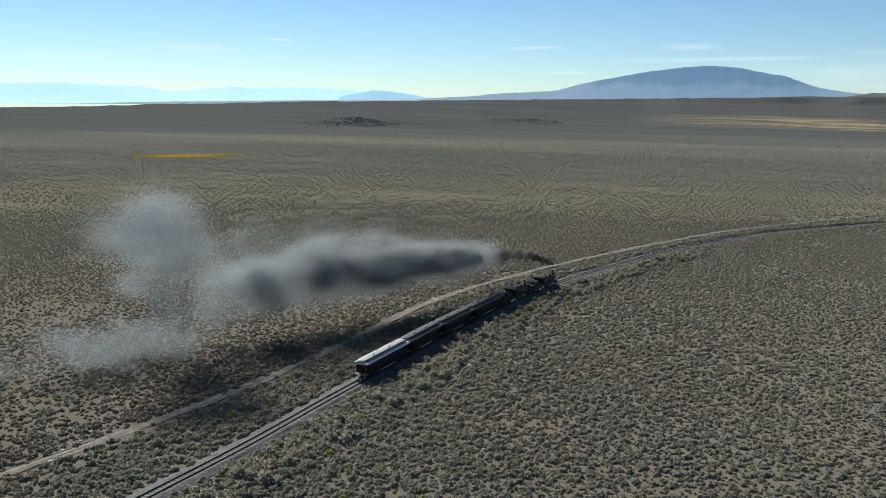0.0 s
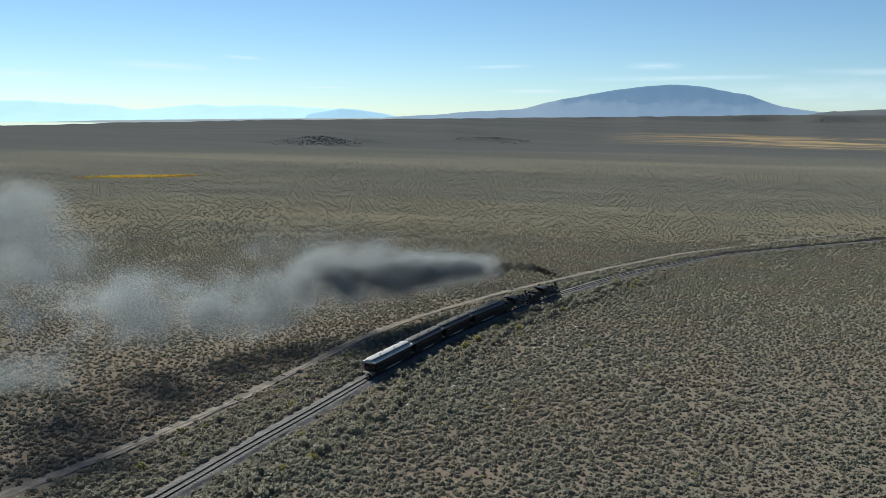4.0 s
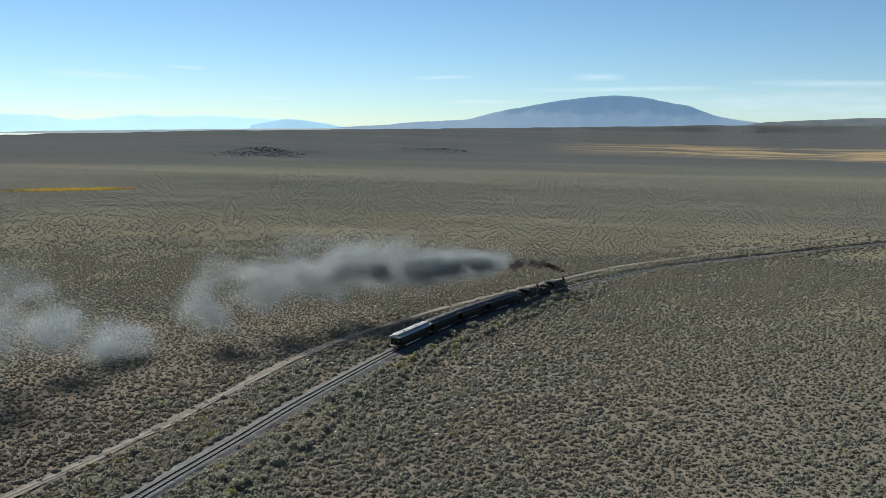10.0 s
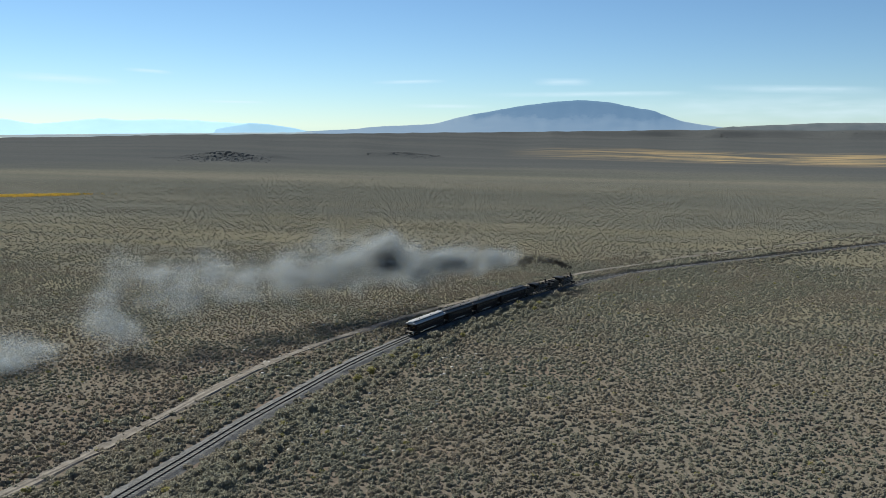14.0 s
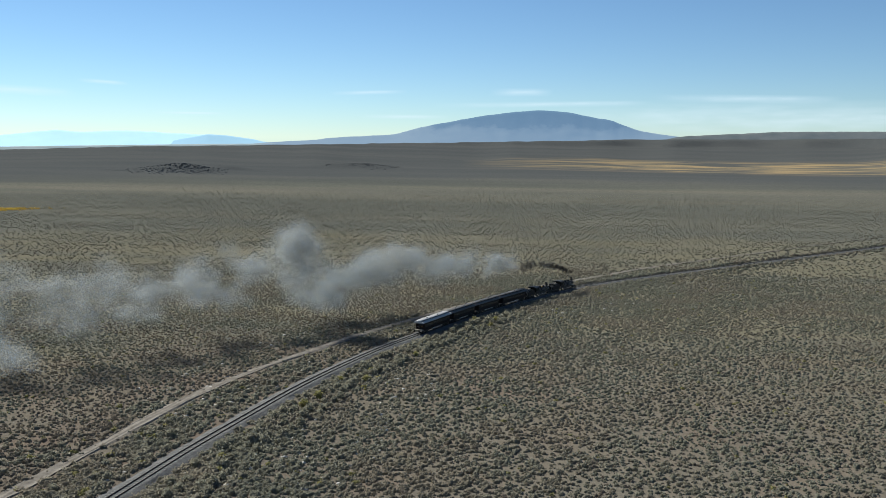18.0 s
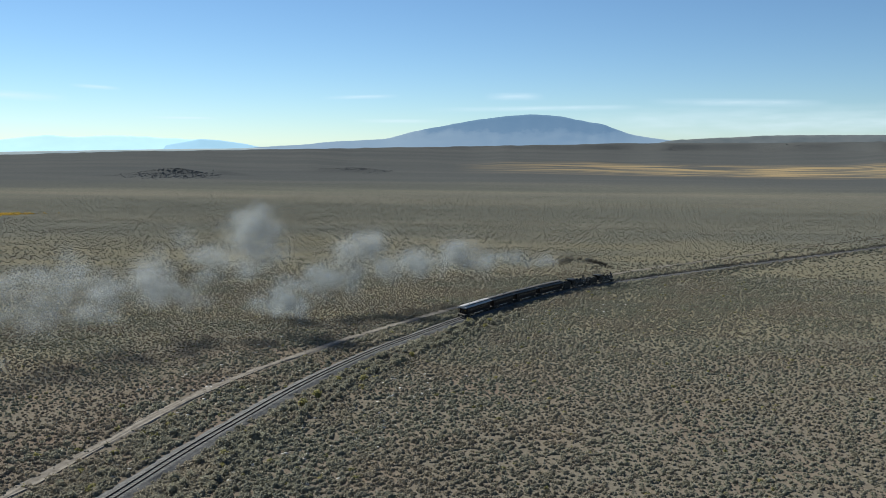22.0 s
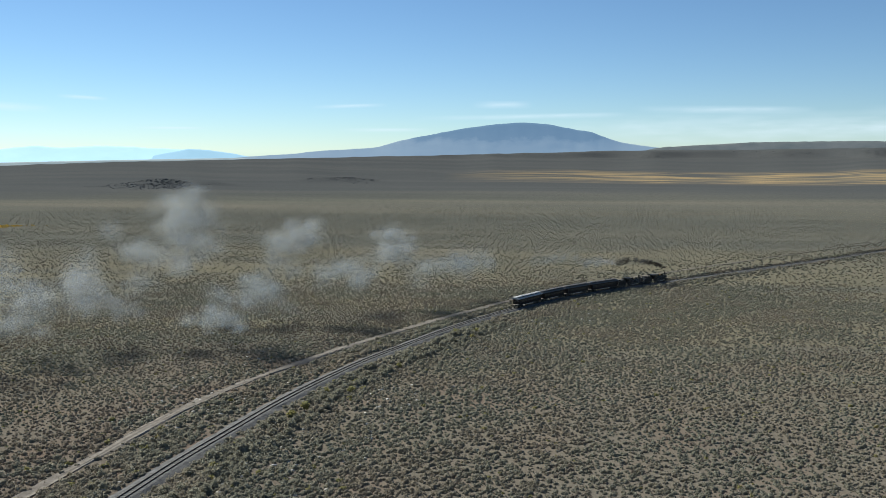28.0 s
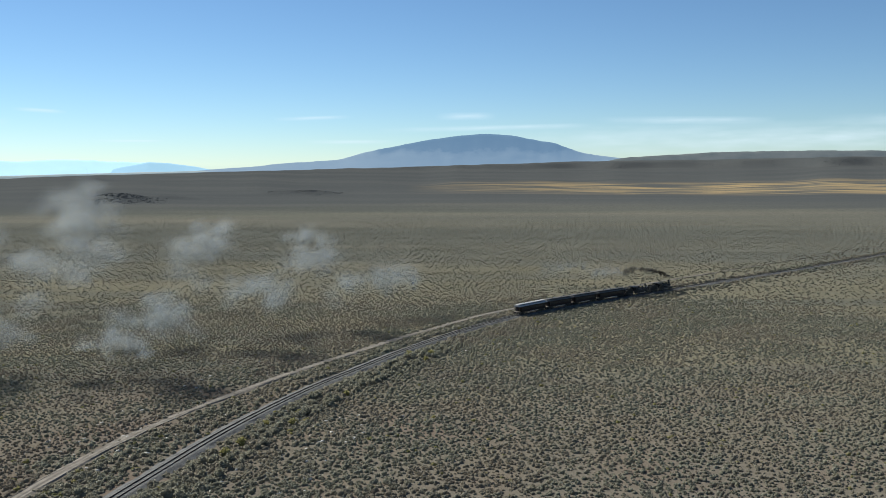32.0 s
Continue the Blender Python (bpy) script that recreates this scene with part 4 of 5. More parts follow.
    low = arch(w + 0.18, 0.42, 12, 0, eave)
    bm = extrude_x(low + [(hw + 0.05, eave - 0.07), (-hw - 0.05, eave - 0.07)], -full, full)
    part("lower_roof", bm, roof, car)
    cl = full - 0.95
    bm = extrude_x([(-0.58, eave + 0.2), (-0.58, eave + 0.62), (0.58, eave + 0.62), (0.58, eave + 0.2)], -cl, cl)
    part("clerestory", bm, M_MAROON, car)
    for s in (-1, 1):
        for i in range(max(4, windows // 2)):
            x = -cl + (i + 0.5) * 2 * cl / max(4, windows // 2)
            part("clerestory_light", box((2 * cl / max(4, windows // 2) - 0.5, 0.03, 0.2), (x, s * 0.585, eave + 0.50)), M_GLASS, car)
    up = arch(1.40, 0.22, 8, 0, eave + 0.62)
    bm = extrude_x(up + [(0.70, eave + 0.58), (-0.70, eave + 0.58)], -cl - 0.12, cl + 0.12)
    part("upper_roof", bm, roof, car)
    for q in (-1, 1):          # bull-nosed ends of the upper deck run down to the eave
        bm = bmesh.new()
        rows = []
        for k in range(7):
            f = k / 6
            rows.append([bm.verts.new((q * (cl + 0.12 + 0.78 * math.sin(f * math.pi / 2)), y * (1 - 0.25 * f), z - (0.38 * f * f))) for y, z in up])
        for a, b in zip(rows, rows[1:]):
            for i in range(len(a) - 1):
                bm.faces.new((a[i], a[i + 1], b[i + 1], b[i]))
        bm.faces.new(rows[-1])
        part("roof_end", bm, roof, car)
    for k in range(4):
        x = -cl * 0.62 + k * cl * 0.42
        bm = bmesh.new()
        add_lathe(bm, [(0.07, 0), (0.07, 0.18), (0.15, 0.19), (0.13, 0.27), (0.03, 0.30)], (x, 0.42 if k % 2 else -0.42, eave + 0.77), "z", 10)
        part("roof_vent", bm, M_BLACK, car)
    bm = bmesh.new()
    add_lathe(bm, [(0.09, 0), (0.09, 0.42), (0.16, 0.44), (0.04, 0.55)], (cl * 0.8, 0.5, eave + 0.58), "z", 10)
    part("stove_pipe", bm, M_BLACK, car)
    if observation:
        for s in (-1, 1):
            bm = bmesh.new()
            add_lathe(bm, [(0.05, 0), (0.1, 0.03), (0.1, 0.2), (0.06, 0.24), (0.06, 0.3)], (-half - 0.75, s * 0.95, floor_z + 1.1), "z", 10)
            part("marker_lamp", bm, M_BRASS, car)
    truck(car, half - 1.15, 1.55, 0.36, sets)
    truck(car, -half + 1.15, 1.55, 0.36, sets)
    return car, sets


def locomotive(length, label):
    """A small coal-burning engine with its tender. The stack is 1.3 m behind the front, the origin in the middle."""
    eng = thing("steam_locomotive", label, "steam locomotive", "engines of the train")
    sets = []
    f = length / 2
    bx0, bx1, bz, br = f - 6.6, f - 0.95, 1.95, 0.66     # boiler
    bm = bmesh.new()
    add_lathe(bm, [(0.05, 0.0), (0.5, -0.03), (br + 0.03, -0.08), (br + 0.03, -1.15), (br, -1.17), (br, -4.2), (br + 0.10, -4.6), (br + 0.10, -5.65), (0.3, -5.66)], (bx1, 0, bz), "x", 24)
    part("boiler", bm, M_BLACK, eng, smooth=False)
    for k in range(4):
        bm = bmesh.new()
        add_lathe(bm, [(br + 0.005, -0.04), (br + 0.016, -0.04), (br + 0.016, 0.04), (br + 0.005, 0.04)], (bx1 - 1.3 - k * 0.9, 0, bz), "x", 24)
        part("boiler_band", bm, M_BRASS if k == 0 else M_IRON, eng)
    bm = bmesh.new()
    add_lathe(bm, [(0.46, 0.0), (0.46, 0.06), (0.12, 0.12), (0.1, 0.2)], (bx1 - 0.02, 0, bz), "x", 20)
    part("smokebox_door", bm, M_IRON, eng)
    bm = bmesh.new()
    add_lathe(bm, [(0.30, 0.0), (0.22, 0.12), (0.20, 0.9), (0.27, 1.22), (0.30, 1.25), (0.30, 1.33), (0.20, 1.33), (0.18, 0.9)], (bx1 - 0.4, 0, bz + br - 0.06), "z", 18)
    part("smokestack", bm, M_BLACK, eng)
    bm = bmesh.new()
    add_box(bm, (0.42, 0.40, 0.46), (bx1 + 0.08, 0, bz + br + 0.30), 0.03)
    add_lathe(bm, [(0.20, 0.0), (0.23, 0.05), (0.23, 0.1)], (bx1 + 0.28, 0, bz + br + 0.30), "x", 14)
    lamp = part("headlight", bm, M_BLACK, eng)
    bm = bmesh.new()
    add_lathe(bm, [(0.02, 0.10), (0.19, 0.115), (0.19, 0.12)], (bx1 + 0.28, 0, bz + br + 0.30), "x", 14)
    part("lens", bm, M_STEEL, lamp)
    for x, r, h in ((bx1 - 1.75, 0.36, 0.62), (bx1 - 3.45, 0.38, 0.72)):
        bm = bmesh.new()
        add_lathe(bm, [(r * 1.2, 0), (r, 0.08), (r, h * 0.72), (r * 0.85, h * 0.9), (r * 0.4, h), (0.05, h + 0.02)], (x, 0, bz + br - 0.09), "z", 16)
        part("steam_dome" if h > 0.7 else "sand_dome", bm, M_BLACK, eng)
    bm = bmesh.new()
    add_lathe(bm, [(0.2, 0), (0.18, 0.05), (0.12, 0.22), (0.06, 0.28)], (bx1 - 2.6, 0, bz + br + 0.06), "z", 12)
    add_box(bm, (0.05, 0.5, 0.05), (bx1 - 2.6, 0, bz + br + 0.36))
    add_box(bm, (0.05, 0.05, 0.4), (bx1 - 2.6, 0.24, bz + br + 0.18))
    add_box(bm, (0.05, 0.05, 0.4), (bx1 - 2.6, -0.24, bz + br + 0.18))
    part("bell", bm, M_BRASS, eng)
    bm = bmesh.new()
    for dy in (-0.12, 0.12):
        add_rod(bm, (bx1 - 4.3, dy, bz + br), (bx1 - 4.3, dy, bz + br + 0.42), 0.05, seg=8)
    part("safety_valve", bm, M_BRASS, eng)
    # running boards, air tanks, handrails
    for s in (-1, 1):
        part("running_board", box((4.6, 0.42, 0.05), (bx1 - 2.6, s * 0.86, bz - 0.12)), M_IRON, eng)
        part("air_reservoir", rod((bx1 - 3.4, s * 0.85, bz - 0.36), (bx1 - 1.7, s * 0.85, bz - 0.36), 0.18), M_BLACK, eng)
        bm = bmesh.new()
        add_rod(bm, (bx1 - 0.3, s * (br + 0.1), bz + 0.25), (bx1 - 4.6, s * (br + 0.1), bz + 0.25), 0.02, seg=6)
        part("handrail", bm, M_STEEL, eng)
        cyl = part("cylinder", rod((bx1 - 1.05, s * 0.86, 0.72), (bx1 - 0.05, s * 0.86, 0.72), 0.30, seg=16), M_BLACK, eng)
        part("valve_chest", box((0.9, 0.42, 0.30), (bx1 - 0.55, s * 0.86, 1.10), 0.03), M_BLACK, cyl)
        part("crosshead_guide", box((0.95, 0.12, 0.10), (bx1 - 1.5, s * 0.86, 0.82)), M_STEEL, eng)
        part("main_rod", box((2.1, 0.06, 0.12), (bx1 - 2.55, s * 0.74, 0.62), 0.02), M_STEEL, eng)
        part("side_rod", box((2.75, 0.05, 0.10), (bx1 - 3.15, s * 0.66, 0.46), 0.02), M_STEEL, eng)
    part("air_pump", rod((bx1 - 2.9, 0.92, bz - 0.1), (bx1 - 2.9, 0.92, bz + 0.75), 0.17, seg=12), M_IRON, eng)
    # frame, pilot beam and cowcatcher
    part("engine_frame", box((6.3, 0.62, 0.36), (bx1 - 2.75, 0, 0.92)), M_BLACK, eng)
    beam = part("pilot_beam", box((0.22, 2.0, 0.34), (f - 0.55, 0, 0.82), 0.02), M_BLACK, eng)
    for k in range(9):
        y = (k - 4) * 0.2
        bm = rod((f - 0.5, y, 0.72), (f - 0.05 - abs(y) * 0.45, y * 0.92, 0.12), 0.035, seg=6)
        part("pilot_slat", bm, M_IRON, beam)
    part("pilot_foot", rod((f - 0.45, -0.85, 0.12), (f - 0.03, 0, 0.12), 0.04, seg=6), M_IRON, beam)
    part("pilot_foot", rod((f - 0.45, 0.85, 0.12), (f - 0.03, 0, 0.12), 0.04, seg=6), M_IRON, beam)
    part("coupler", box((0.4, 0.22, 0.24), (f - 0.2, 0, 0.66), 0.03), M_IRON, eng)
    # cab
    cx0, cx1 = f - 8.05, f - 6.45
    for s in (-1, 1):
        part("cab_side", box((cx1 - cx0, 0.05, 0.95), ((cx0 + cx1) / 2, s * 1.17, 1.68)), M_BLACK, eng)
        part("cab_letterboard", box((cx1 - cx0, 0.05, 0.28), ((cx0 + cx1) / 2, s * 1.17, 3.02)), M_BLACK, eng)
        for x in (cx0 + 0.07, (cx0 + cx1) / 2, cx1 - 0.07):
            part("cab_post", box((0.12, 0.05, 0.75), (x, s * 1.17, 2.52)), M_BLACK, eng)
        part("cab_window", box((0.62, 0.02, 0.72), (cx1 - 0.46, s * 1.165, 2.52)), M_GLASS, eng)
    part("cab_front", box((0.05, 2.3, 1.9), (cx1 - 0.03, 0, 2.15)), M_BLACK, eng)
    bm = extrude_x(arch(2.62, 0.36, 10, 0, 3.14) + [(1.28, 3.08), (-1.28, 3.08)], cx0 - 0.35, cx1 + 0.15)
    part("cab_roof", bm, M_BLACK, eng)
    part("cab_hatch", box((0.6, 0.7, 0.08), (cx0 + 0.7, 0, 3.53), 0.02), M_IRON, eng)
    part("cab_floor", box((cx1 - cx0 + 0.3, 2.2, 0.10), ((cx0 + cx1) / 2, 0, 1.18)), M_WOOD, eng)
    for k in range(3):
        sets.append(wheelset(eng, bx1 - 2.0 - k * 1.2, 0.52, True))
    sets.append(wheelset(eng, bx1 - 0.55, 0.33))
    # tender
    t1, t0 = cx0 - 0.45, -f + 0.35
    tl, tc = t1 - t0, (t0 + t1) / 2
    part("tender_tank", box((tl, 2.2, 1.18), (tc, 0, 1.72), 0.06), M_BLACK, eng)
    part("tender_frame", box((tl + 0.3, 1.9, 0.22), (tc, 0, 1.02)), M_BLACK, eng)
    for s in (-1, 1):
        part("coal_board", box((tl * 0.66, 0.05, 0.42), (tc + tl * 0.15, s * 1.02, 2.50)), M_BLACK, eng)
    part("coal_board", box((0.05, 2.0, 0.5), (tc - tl * 0.18, 0, 2.54)), M_BLACK, eng)
    bm = bmesh.new()
    rs = random.Random(3)
    for k in range(46):
        x, y = tc + tl * rs.uniform(-0.15, 0.46), rs.uniform(-0.9, 0.9)
        q = rs.uniform(0.14, 0.26)
        bmesh.ops.create_icosphere(bm, subdivisions=1, radius=q, matrix=Matrix.Translation((x, y, 2.36 + 0.34 * (1 - abs(y))  + rs.uniform(-0.05, 0.08))) @ Euler((rs.uniform(0, 3), rs.uniform(0, 3), 0)).to_matrix().to_4x4())
    part("coal_load", bm, M_COAL, eng)
    bm = bmesh.new()
    add_lathe(bm, [(0.26, 0), (0.26, 0.16), (0.22, 0.2), (0.05, 0.22)], (t0 + 0.6, 0, 2.3), "z", 14)
    part("water_hatch", bm, M_IRON, eng)
    bm = bmesh.new()
    add_box(bm, (0.3, 0.3, 0.34), (t0 + 0.12, 0, 2.48), 0.03)
    part("rear_lamp", bm, M_BLACK, eng)
    bm = bmesh.new()
    for y in (-0.9, -0.55):
        add_rod(bm, (t0 - 0.05, y, 1.2), (t0 - 0.05, y, 2.3), 0.02, seg=6)
    for k in range(5):
        add_rod(bm, (t0 - 0.05, -0.9, 1.25 + k * 0.22), (t0 - 0.05, -0.55, 1.25 + k * 0.22), 0.018, seg=6)
    part("rear_ladder", bm, M_STEEL, eng)
    part("coupler", box((0.4, 0.22, 0.24), (-f + 0.18, 0, 0.66), 0.03), M_IRON, eng)
    truck(eng, tc + tl * 0.30, 1.35, 0.33, sets)
    truck(eng, tc - tl * 0.30, 1.35, 0.33, sets)
    return eng, sets


def lower(ob, width, height):
    """Bring a car to the small proportions of this line; its wheels keep their size."""
    m = Matrix.Diagonal((1, width, height, 1))
    for c in ob.children_recursive:
        if c.name.split(".")[0] not in ("axle", "wheel"):
            c.data.transform(m)


def build_train():
    """Two engines and four coaches. Each entry: thing, its wheelsets, its length."""
    made = [(*locomotive(12.4, "leading black steam locomotive with coal tender, smoking"), 12.4),
            (*locomotive(12.0, "second black steam locomotive with tender, coupled behind"), 12.0),
            (*coach(13.2, 14, M_ROOF_DARK, "dark maroon wooden coach, clerestory roof coloured dark for smoke shade"), 13.2),
            (*coach(11.4, 12, M_ROOF_DARK, "dark maroon wooden coach with grey clerestory roof"), 11.4),
            (*coach(11.4, 12, M_ROOF_DARK, "dark maroon wooden coach with dull grey roof"), 11.4),
            (*coach(12.6, 14, M_ROOF, "dark parlor coach with pale grey roof and rear platform", True), 12.6)]
    for ob, sets, length in made:
        lower(ob, 0.93, 0.76)
    return made


TRAIN = build_train()
FRONT0, SPEED = 342.5, 5.37        # place of the train's front along the track, and metres a second


def front(t):
    return FRONT0 + SPEED * t


def on_rails(s, length):
    """The pose of a car whose middle is at s, carried by its two bogies."""
    a, b = on_track(s - length * 0.33), on_track(s + length * 0.33)
    d = b - a
    return Matrix.Translation((a + b) / 2) @ Matrix.Rotation(math.atan2(d.y, d.x), 4, "Z")


# ---- smoke of the leading engine ----
def smoke_material(name, colour, alpha):
    """Soft wisps: each is thickest in its middle and fades out to its rim."""
    m, nt, nodes, links, b = shader(name)
    out = nodes["Material Output"]
    nodes.remove(b)
    di, tl, tr = nodes.new("ShaderNodeBsdfDiffuse"), nodes.new("ShaderNodeBsdfTranslucent"), nodes.new("ShaderNodeBsdfTransparent")
    for n in (di, tl):
        n.inputs["Color"].default_value = (*colour, 1)
    body, mx = nodes.new("ShaderNodeMixShader"), nodes.new("ShaderNodeMixShader")
    body.inputs[0].default_value = 0.5
    links.new(di.outputs[0], body.inputs[1])
    links.new(tl.outputs[0], body.inputs[2])
    soft = nodes.new("ShaderNodeAttribute")
    soft.attribute_name = "soft"
    thick = nodes.new("ShaderNodeMath")
    thick.operation = "MULTIPLY"
    thick.inputs[1].default_value = alpha
    links.new(soft.outputs["Fac"], thick.inputs[0])
    links.new(thick.outputs[0], mx.inputs[0])
    links.new(tr.outputs[0], mx.inputs[1])
    links.new(body.outputs[0], mx.inputs[2])
    links.new(mx.outputs[0], out.inputs["Surface"])
    return m


M_SOOT = smoke_material("dark_coal_smoke", (0.05, 0.046, 0.042), 0.62)
M_MURK = smoke_material("dark_grey_smoke", (0.075, 0.072, 0.068), 0.25)
M_DUSK = smoke_material("brown_grey_smoke", (0.46, 0.457, 0.45), 0.055)
M_SMOKE = smoke_material("grey_coal_smoke", (0.46, 0.48, 0.48), 0.043)
M_PALE = smoke_material("thin_pale_smoke", (0.44, 0.47, 0.48), 0.045)
M_THIN = smoke_material("thinnest_smoke", (0.40, 0.43, 0.44), 0.034)


def smoke_mesh(name, material, seed, count, grain):
    """A billow of unit radius: round wisps that crowd towards a few knots and thin out to its edge."""
    rs = np.random.RandomState(seed)
    ring = np.array([(math.cos(i * math.pi / 4), math.sin(i * math.pi / 4), 0.0) for i in range(8)])
    disc = np.concatenate([[(0, 0, 0.12)], 0.55 * ring, ring])
    tris = [(0, 1 + i, 1 + (i + 1) % 8) for i in range(8)]
    for i in range(8):
        n = (i + 1) % 8
        tris += [(1 + i, 9 + i, 9 + n), (1 + i, 9 + n, 1 + n)]
    tris = np.array(tris)
    knots = rs.normal(0, 0.36, (5, 3))
    V, F = [], []
    for i in range(count):
        c = knots[rs.randint(5)] + rs.normal(0, 0.22, 3)
        q, _ = np.linalg.qr(rs.normal(0, 1, (3, 3)))
        V.append((disc * rs.uniform(0.8, 1.25, (1, 3)) * grain * rs.uniform(0.65, 1.35)) @ q + c)
        F.append(tris + 17 * i)
    me = mesh_from(name, np.concatenate(V), np.concatenate(F), material, True)
    me.attributes.new("soft", "FLOAT", "POINT").data.foreach_set("value", np.tile(np.concatenate([[1.0], np.full(8, 0.5), np.zeros(8)]), count).astype(np.float32))
    return me


def smoke_kinds(material, count, grain, seeds):
    return [smoke_mesh("billow", material, s, count, grain) for s in seeds]


SOOT, MURK, DUSK = smoke_kinds(M_SOOT, 26, 0.55, range(4)), smoke_kinds(M_MURK, 28, 0.55, range(40, 44)), smoke_kinds(M_DUSK, 28, 0.55, range(5, 9))
GREY, PALE, THIN = smoke_kinds(M_SMOKE, 34, 0.74, range(10, 16)), smoke_kinds(M_PALE, 34, 0.74, range(20, 26)), smoke_kinds(M_THIN, 34, 0.76, range(30, 34))
WIND = Vector((-2.3, 0.35, 0.0))        # metres a second


def smoke_at(t, age, climb=0.0, low=0.0):
    """Where smoke is that left the stack so long ago: it shoots up, goes with the wind, and climbs or sinks."""
    p = on_track(front(t - age) - 1.5)
    up = 3.9 * (1 - math.exp(-age / 1.5)) + climb * max(0.0, age - 5.0)
    return Vector((p.x, p.y, 0)) + WIND * age + Vector((0, 0, max(1.6, 4.75 + up - low)))


def swell(age):
    """How far the billows of a cloud have drifted apart, 1 at fourteen seconds."""
    return (0.25 + 0.40 * age ** 0.85) / 4.02


CLOUDS = []        # thing, moment of leaving the stack, its billows


def smoke_cloud(name, label, te, billows):
    """A cloud of smoke: for each billow its kind, radius, moment, least age, place in the cloud, climb and depth."""
    rs = random.Random(int(te * 100) + 5000)
    thing_of = tagged(new(name), label, "smoke", "smoke of the leading engine")
    made = []
    for kind, r, left_at, hold, off, climb, low in billows:
        ob = new("billow", kind[rs.randrange(len(kind))])
        ob.parent = thing_of
        ob["kind"] = "stuff"
        ob.scale = (r * rs.uniform(1.0, 1.3), r * rs.uniform(0.9, 1.2), r * rs.uniform(0.8, 1.1))
        made.append((ob, left_at, hold, Vector(off), climb, low, rs.uniform(0, 360)))
    CLOUDS.append((thing_of, te, made))


def within(v, most):
    return max(-most, min(most, v))


def build_smoke():
    rs = random.Random(12)
    # the dark plume that goes along behind the stack
    chain = []
    age = 0.03
    while age < 7.0:
        r = 0.52 + 0.38 * age ** 0.85
        wave = 0.55 * min(age, 4.0) * math.sin(1.15 * age + 0.8) * 0.55
        kind = SOOT if age < 0.9 else MURK if age < 2.6 else DUSK if age < 3.4 else THIN
        jog = 0.30 * age ** 0.8 / max(0.05, swell(age))
        chain.append((kind, r * rs.uniform(0.85, 1.15), 99.0, age, (rs.uniform(-1, 1) * jog, rs.uniform(-1, 1) * jog, wave / swell(age) + rs.uniform(-0.8, 0.8) * jog), 0.0, 0.0))
        age += 0.42 * r / 3.4 if age < 4 else 0.8 * r / 3.4
    smoke_cloud("smoke_plume", "dense dark coal smoke pouring from the locomotive stack", 99.0, chain)
    grey, tall, thin = "grey coal smoke drifting low over the plain", "tall billow of grey coal smoke hanging in the air", "thin pale remains of smoke drifting over the brush"
    # moment of leaving the stack, its spread, billows, half width, half height, climb a second, kind
    for te, spread, n, wide, high, climb, kind, label in (
            (-18.5, 1.2, 8, 5.0, 3.0, -0.50, THIN, thin), (-15.5, 0.9, 9, 4.5, 3.0, -0.55, THIN, thin), (-14.2, 0.7, 10, 4.5, 3.4, -0.62, THIN, thin),
            (-14.5, 0.4, 6, 2.8, 2.4, 1.15, PALE, tall), (-13.7, 0.5, 20, 4.6, 7.6, 0.72, PALE, tall), (-11.1, 0.8, 17, 5.0, 4.4, 0.22, PALE, tall),
            (-9.0, 0.5, 7, 2.8, 2.4, -0.12, PALE, grey), (-7.5, 0.6, 11, 3.8, 2.8, -0.45, PALE, grey), (-4.6, 0.35, 9, 3.2, 4.0, -0.25, GREY, grey),
            (-2.6, 1.1, 16, 3.8, 3.6, 0.20, GREY, grey), (0.0, 1.2, 16, 3.8, 3.8, 0.02, GREY, grey), (2.4, 1.0, 14, 3.6, 3.4, 0.18, GREY, grey), (4.0, 0.5, 7, 3.2, 2.8, 0.58, GREY, grey),
            (5.3, 0.35, 15, 3.0, 5.6, 0.86, GREY, tall), (6.5, 0.5, 9, 3.8, 2.8, -0.40, PALE, thin), (8.2, 0.9, 8, 3.6, 2.6, -0.1, THIN, thin),
            (10.0, 0.40, 11, 3.2, 5.0, 0.66, GREY, tall), (12.2, 0.9, 7, 3.6, 2.8, 0.0, THIN, thin), (14.3, 0.45, 11, 3.6, 5.2, 0.66, GREY, tall), (17.5, 1.5, 9, 3.6, 2.4, 0.1, THIN, thin)):
        many = []
        broad = wide * (1.35 if te > 4.5 else 1.0)
        for k in range(int(n * (1.3 if te < 4.5 else 2.0))):
            r = rs.uniform(2.1, 3.8) * (1.0 if te > -6 else 1.15)
            hold = max(1.5, ((r - 0.3) / 0.52) ** (1 / 0.85) * rs.uniform(0.5, 1.45)) if te > -9 else 0.0
            off = (within(rs.gauss(0, 0.55), 1.0) * broad, within(rs.gauss(0, 0.5), 1.0) * broad, within(rs.gauss(0, 0.6), 1.0) * high)
            many.append((kind, r, te + within(rs.gauss(0, 0.6), 1.2) * spread, hold, off, climb, 0.0))
        smoke_cloud("smoke_cloud", label, te, many)


build_smoke()


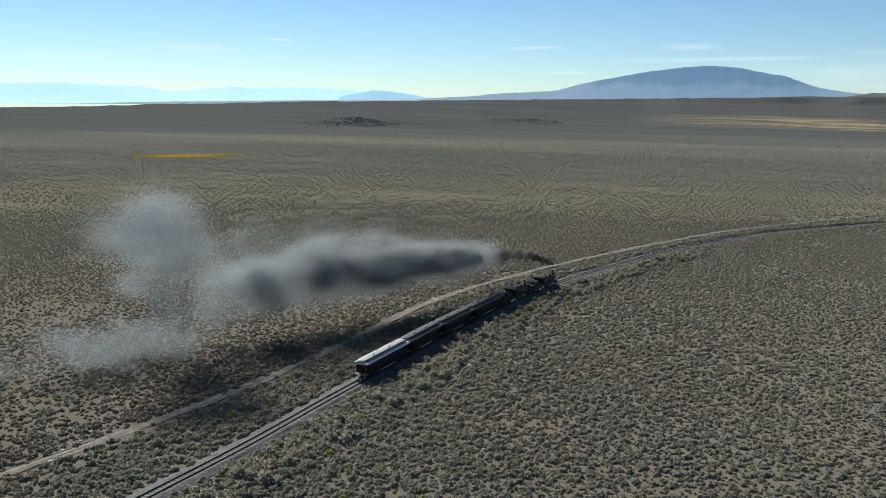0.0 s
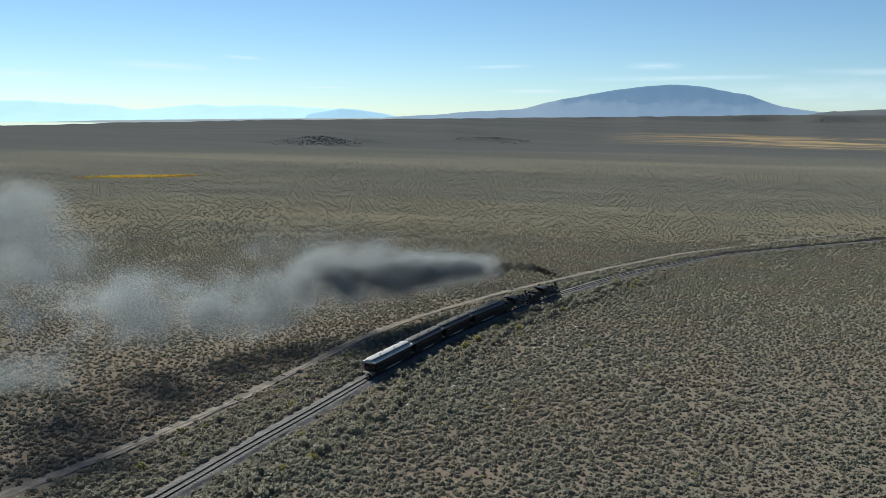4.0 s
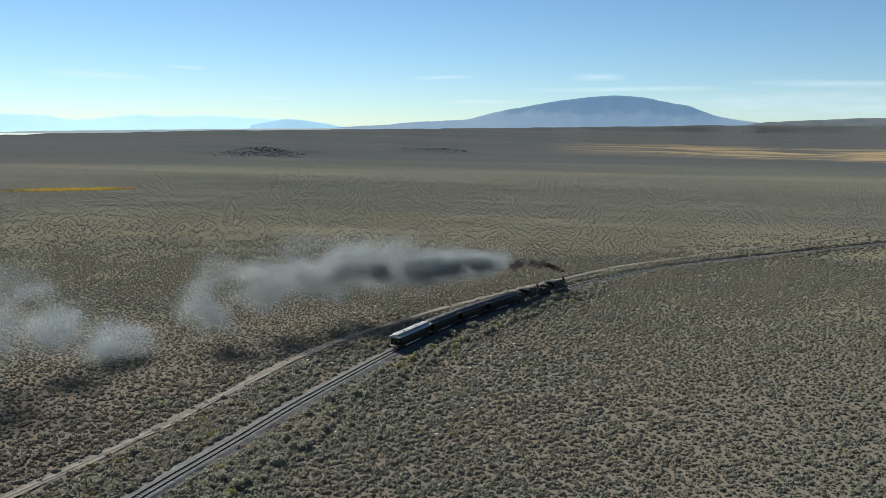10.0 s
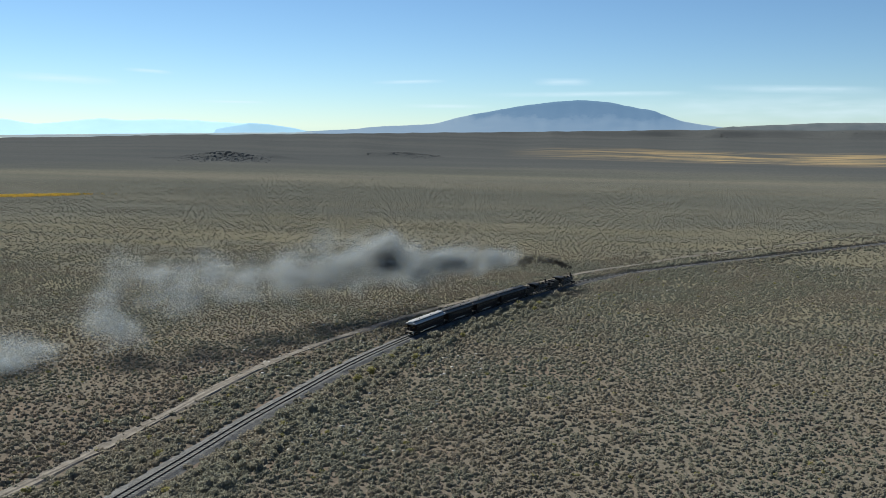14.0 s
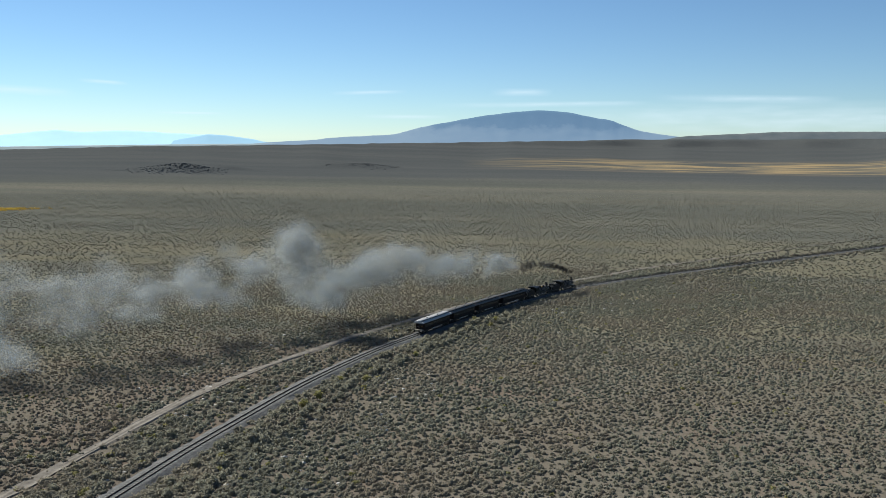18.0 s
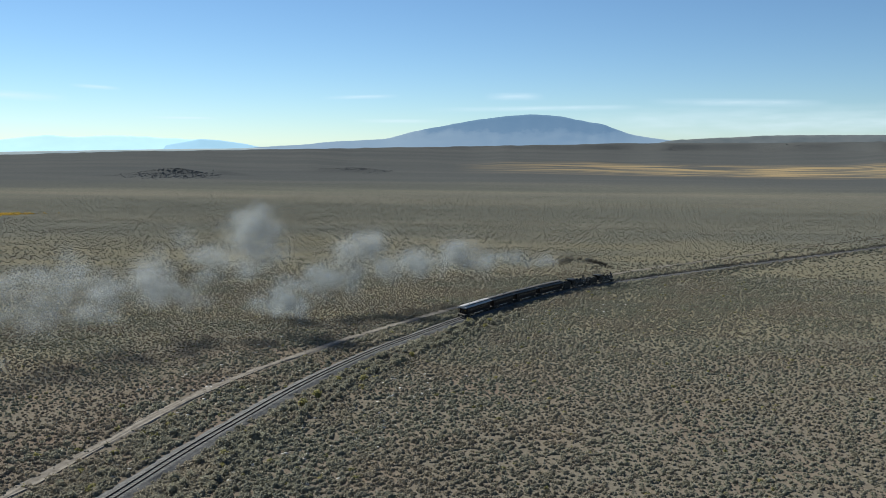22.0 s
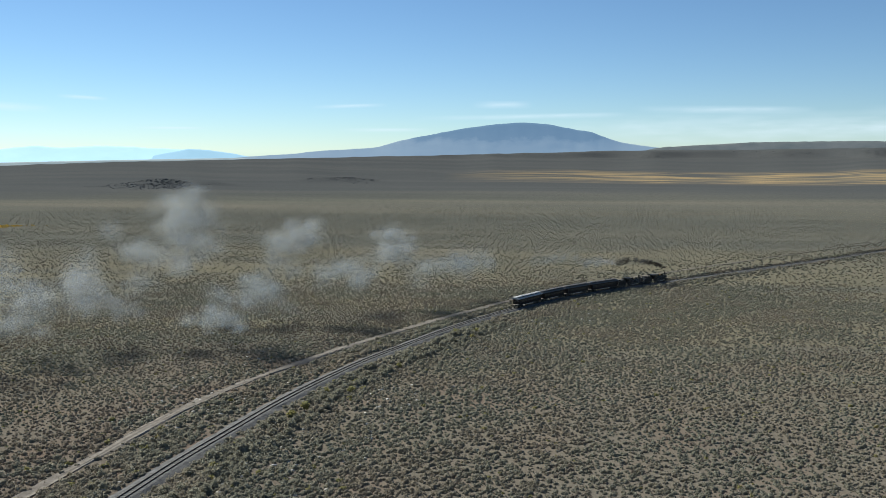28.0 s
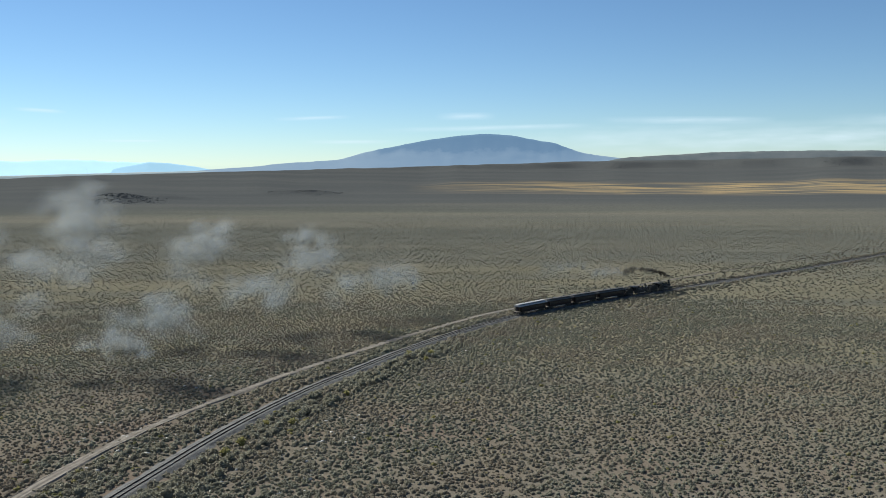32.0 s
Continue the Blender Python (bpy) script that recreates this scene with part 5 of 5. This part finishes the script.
# ---- sleepers of the track ----
def build_sleepers():
    rs = random.Random(7)
    bm = bmesh.new()
    add_box(bm, (0.20, 1.95, 0.16), (0, 0, 0), 0.012)
    me = bpy.data.meshes.new("sleeper")
    bm.to_mesh(me)
    bm.free()
    me.materials.append(M_TIE)
    rest = [[], []]
    cube = np.array([(x, y, z) for x in (-0.1, 0.1) for y in (-0.97, 0.97) for z in (-0.08, 0.08)])
    quads = np.array([(0, 1, 3, 2), (4, 6, 7, 5), (0, 4, 5, 1), (2, 3, 7, 6), (0, 2, 6, 4), (1, 5, 7, 3)])
    s, count = 60.0, 0
    while s < 760:
        p, q = on_track(s), on_track(s + 0.3)
        turn = math.atan2(q.y - p.y, q.x - p.x) + rs.uniform(-0.03, 0.03)
        z = RAIL_TOP - 0.195 + rs.uniform(-0.01, 0.012)
        slip = rs.uniform(-0.07, 0.07)
        if 236 < s < 400:
            ob = new("sleeper", me)
            ob.parent = RAILWAY
            ob.matrix_basis = Matrix.Translation((p.x - slip * math.sin(turn), p.y + slip * math.cos(turn), z)) @ Matrix.Rotation(turn, 4, "Z")
        else:
            c, n = math.cos(turn), math.sin(turn)
            v = np.stack([cube[:, 0] * c - cube[:, 1] * n + p.x, cube[:, 0] * n + cube[:, 1] * c + p.y, cube[:, 2] + z], -1)
            rest[0].append(v)
            rest[1].append(quads + 8 * count)
            count += 1
        s += 0.56 + rs.uniform(-0.04, 0.04)
    ob = new("sleepers_far", mesh_from("sleepers_far", np.concatenate(rest[0]), np.concatenate(rest[1]), M_TIE))
    ob.parent = RAILWAY
    ob["kind"] = "stuff"


build_sleepers()


# ---- what moves ----
def motions():
    place_s = 0.0
    for ob, sets, length in TRAIN:
        mid = place_s + length / 2
        walk(ob, [(t * 0.5, on_rails(front(t * 0.5) - mid, length)) for t in range(65)])
        for axle, radius in sets:
            home = axle.matrix_basis.translation.copy()
            step = int(radians(88) * radius / SPEED * FPS)      # ticks for less than a quarter turn
            times = [f / FPS for f in range(0, int(32 * FPS), step)] + [32.0]
            walk(axle, [(t, Matrix.Translation(home) @ Matrix.Rotation(SPEED * t / radius % (2 * math.pi), 4, "Y")) for t in times])
        place_s += length
    for cloud_thing, te, billows in CLOUDS:
        middle = [smoke_at(k, max(2.0, k - te)) for k in range(33)]
        walk(cloud_thing, [(float(k), Matrix.Translation(middle[k])) for k in range(33)])
        for ob, left_at, hold, off, climb, low, turn in billows:
            rows = []
            for k in range(33):
                age = max(hold, k - left_at)
                wide = swell(age)
                at = smoke_at(k, age, climb, low) + Vector((off.x * wide, off.y * wide, off.z * wide)) - middle[k]
                rows.append((float(k), Matrix.Translation(at) @ Matrix.Rotation(radians(turn + 1.5 * k), 4, "Z")))
            walk(ob, rows)


motions()
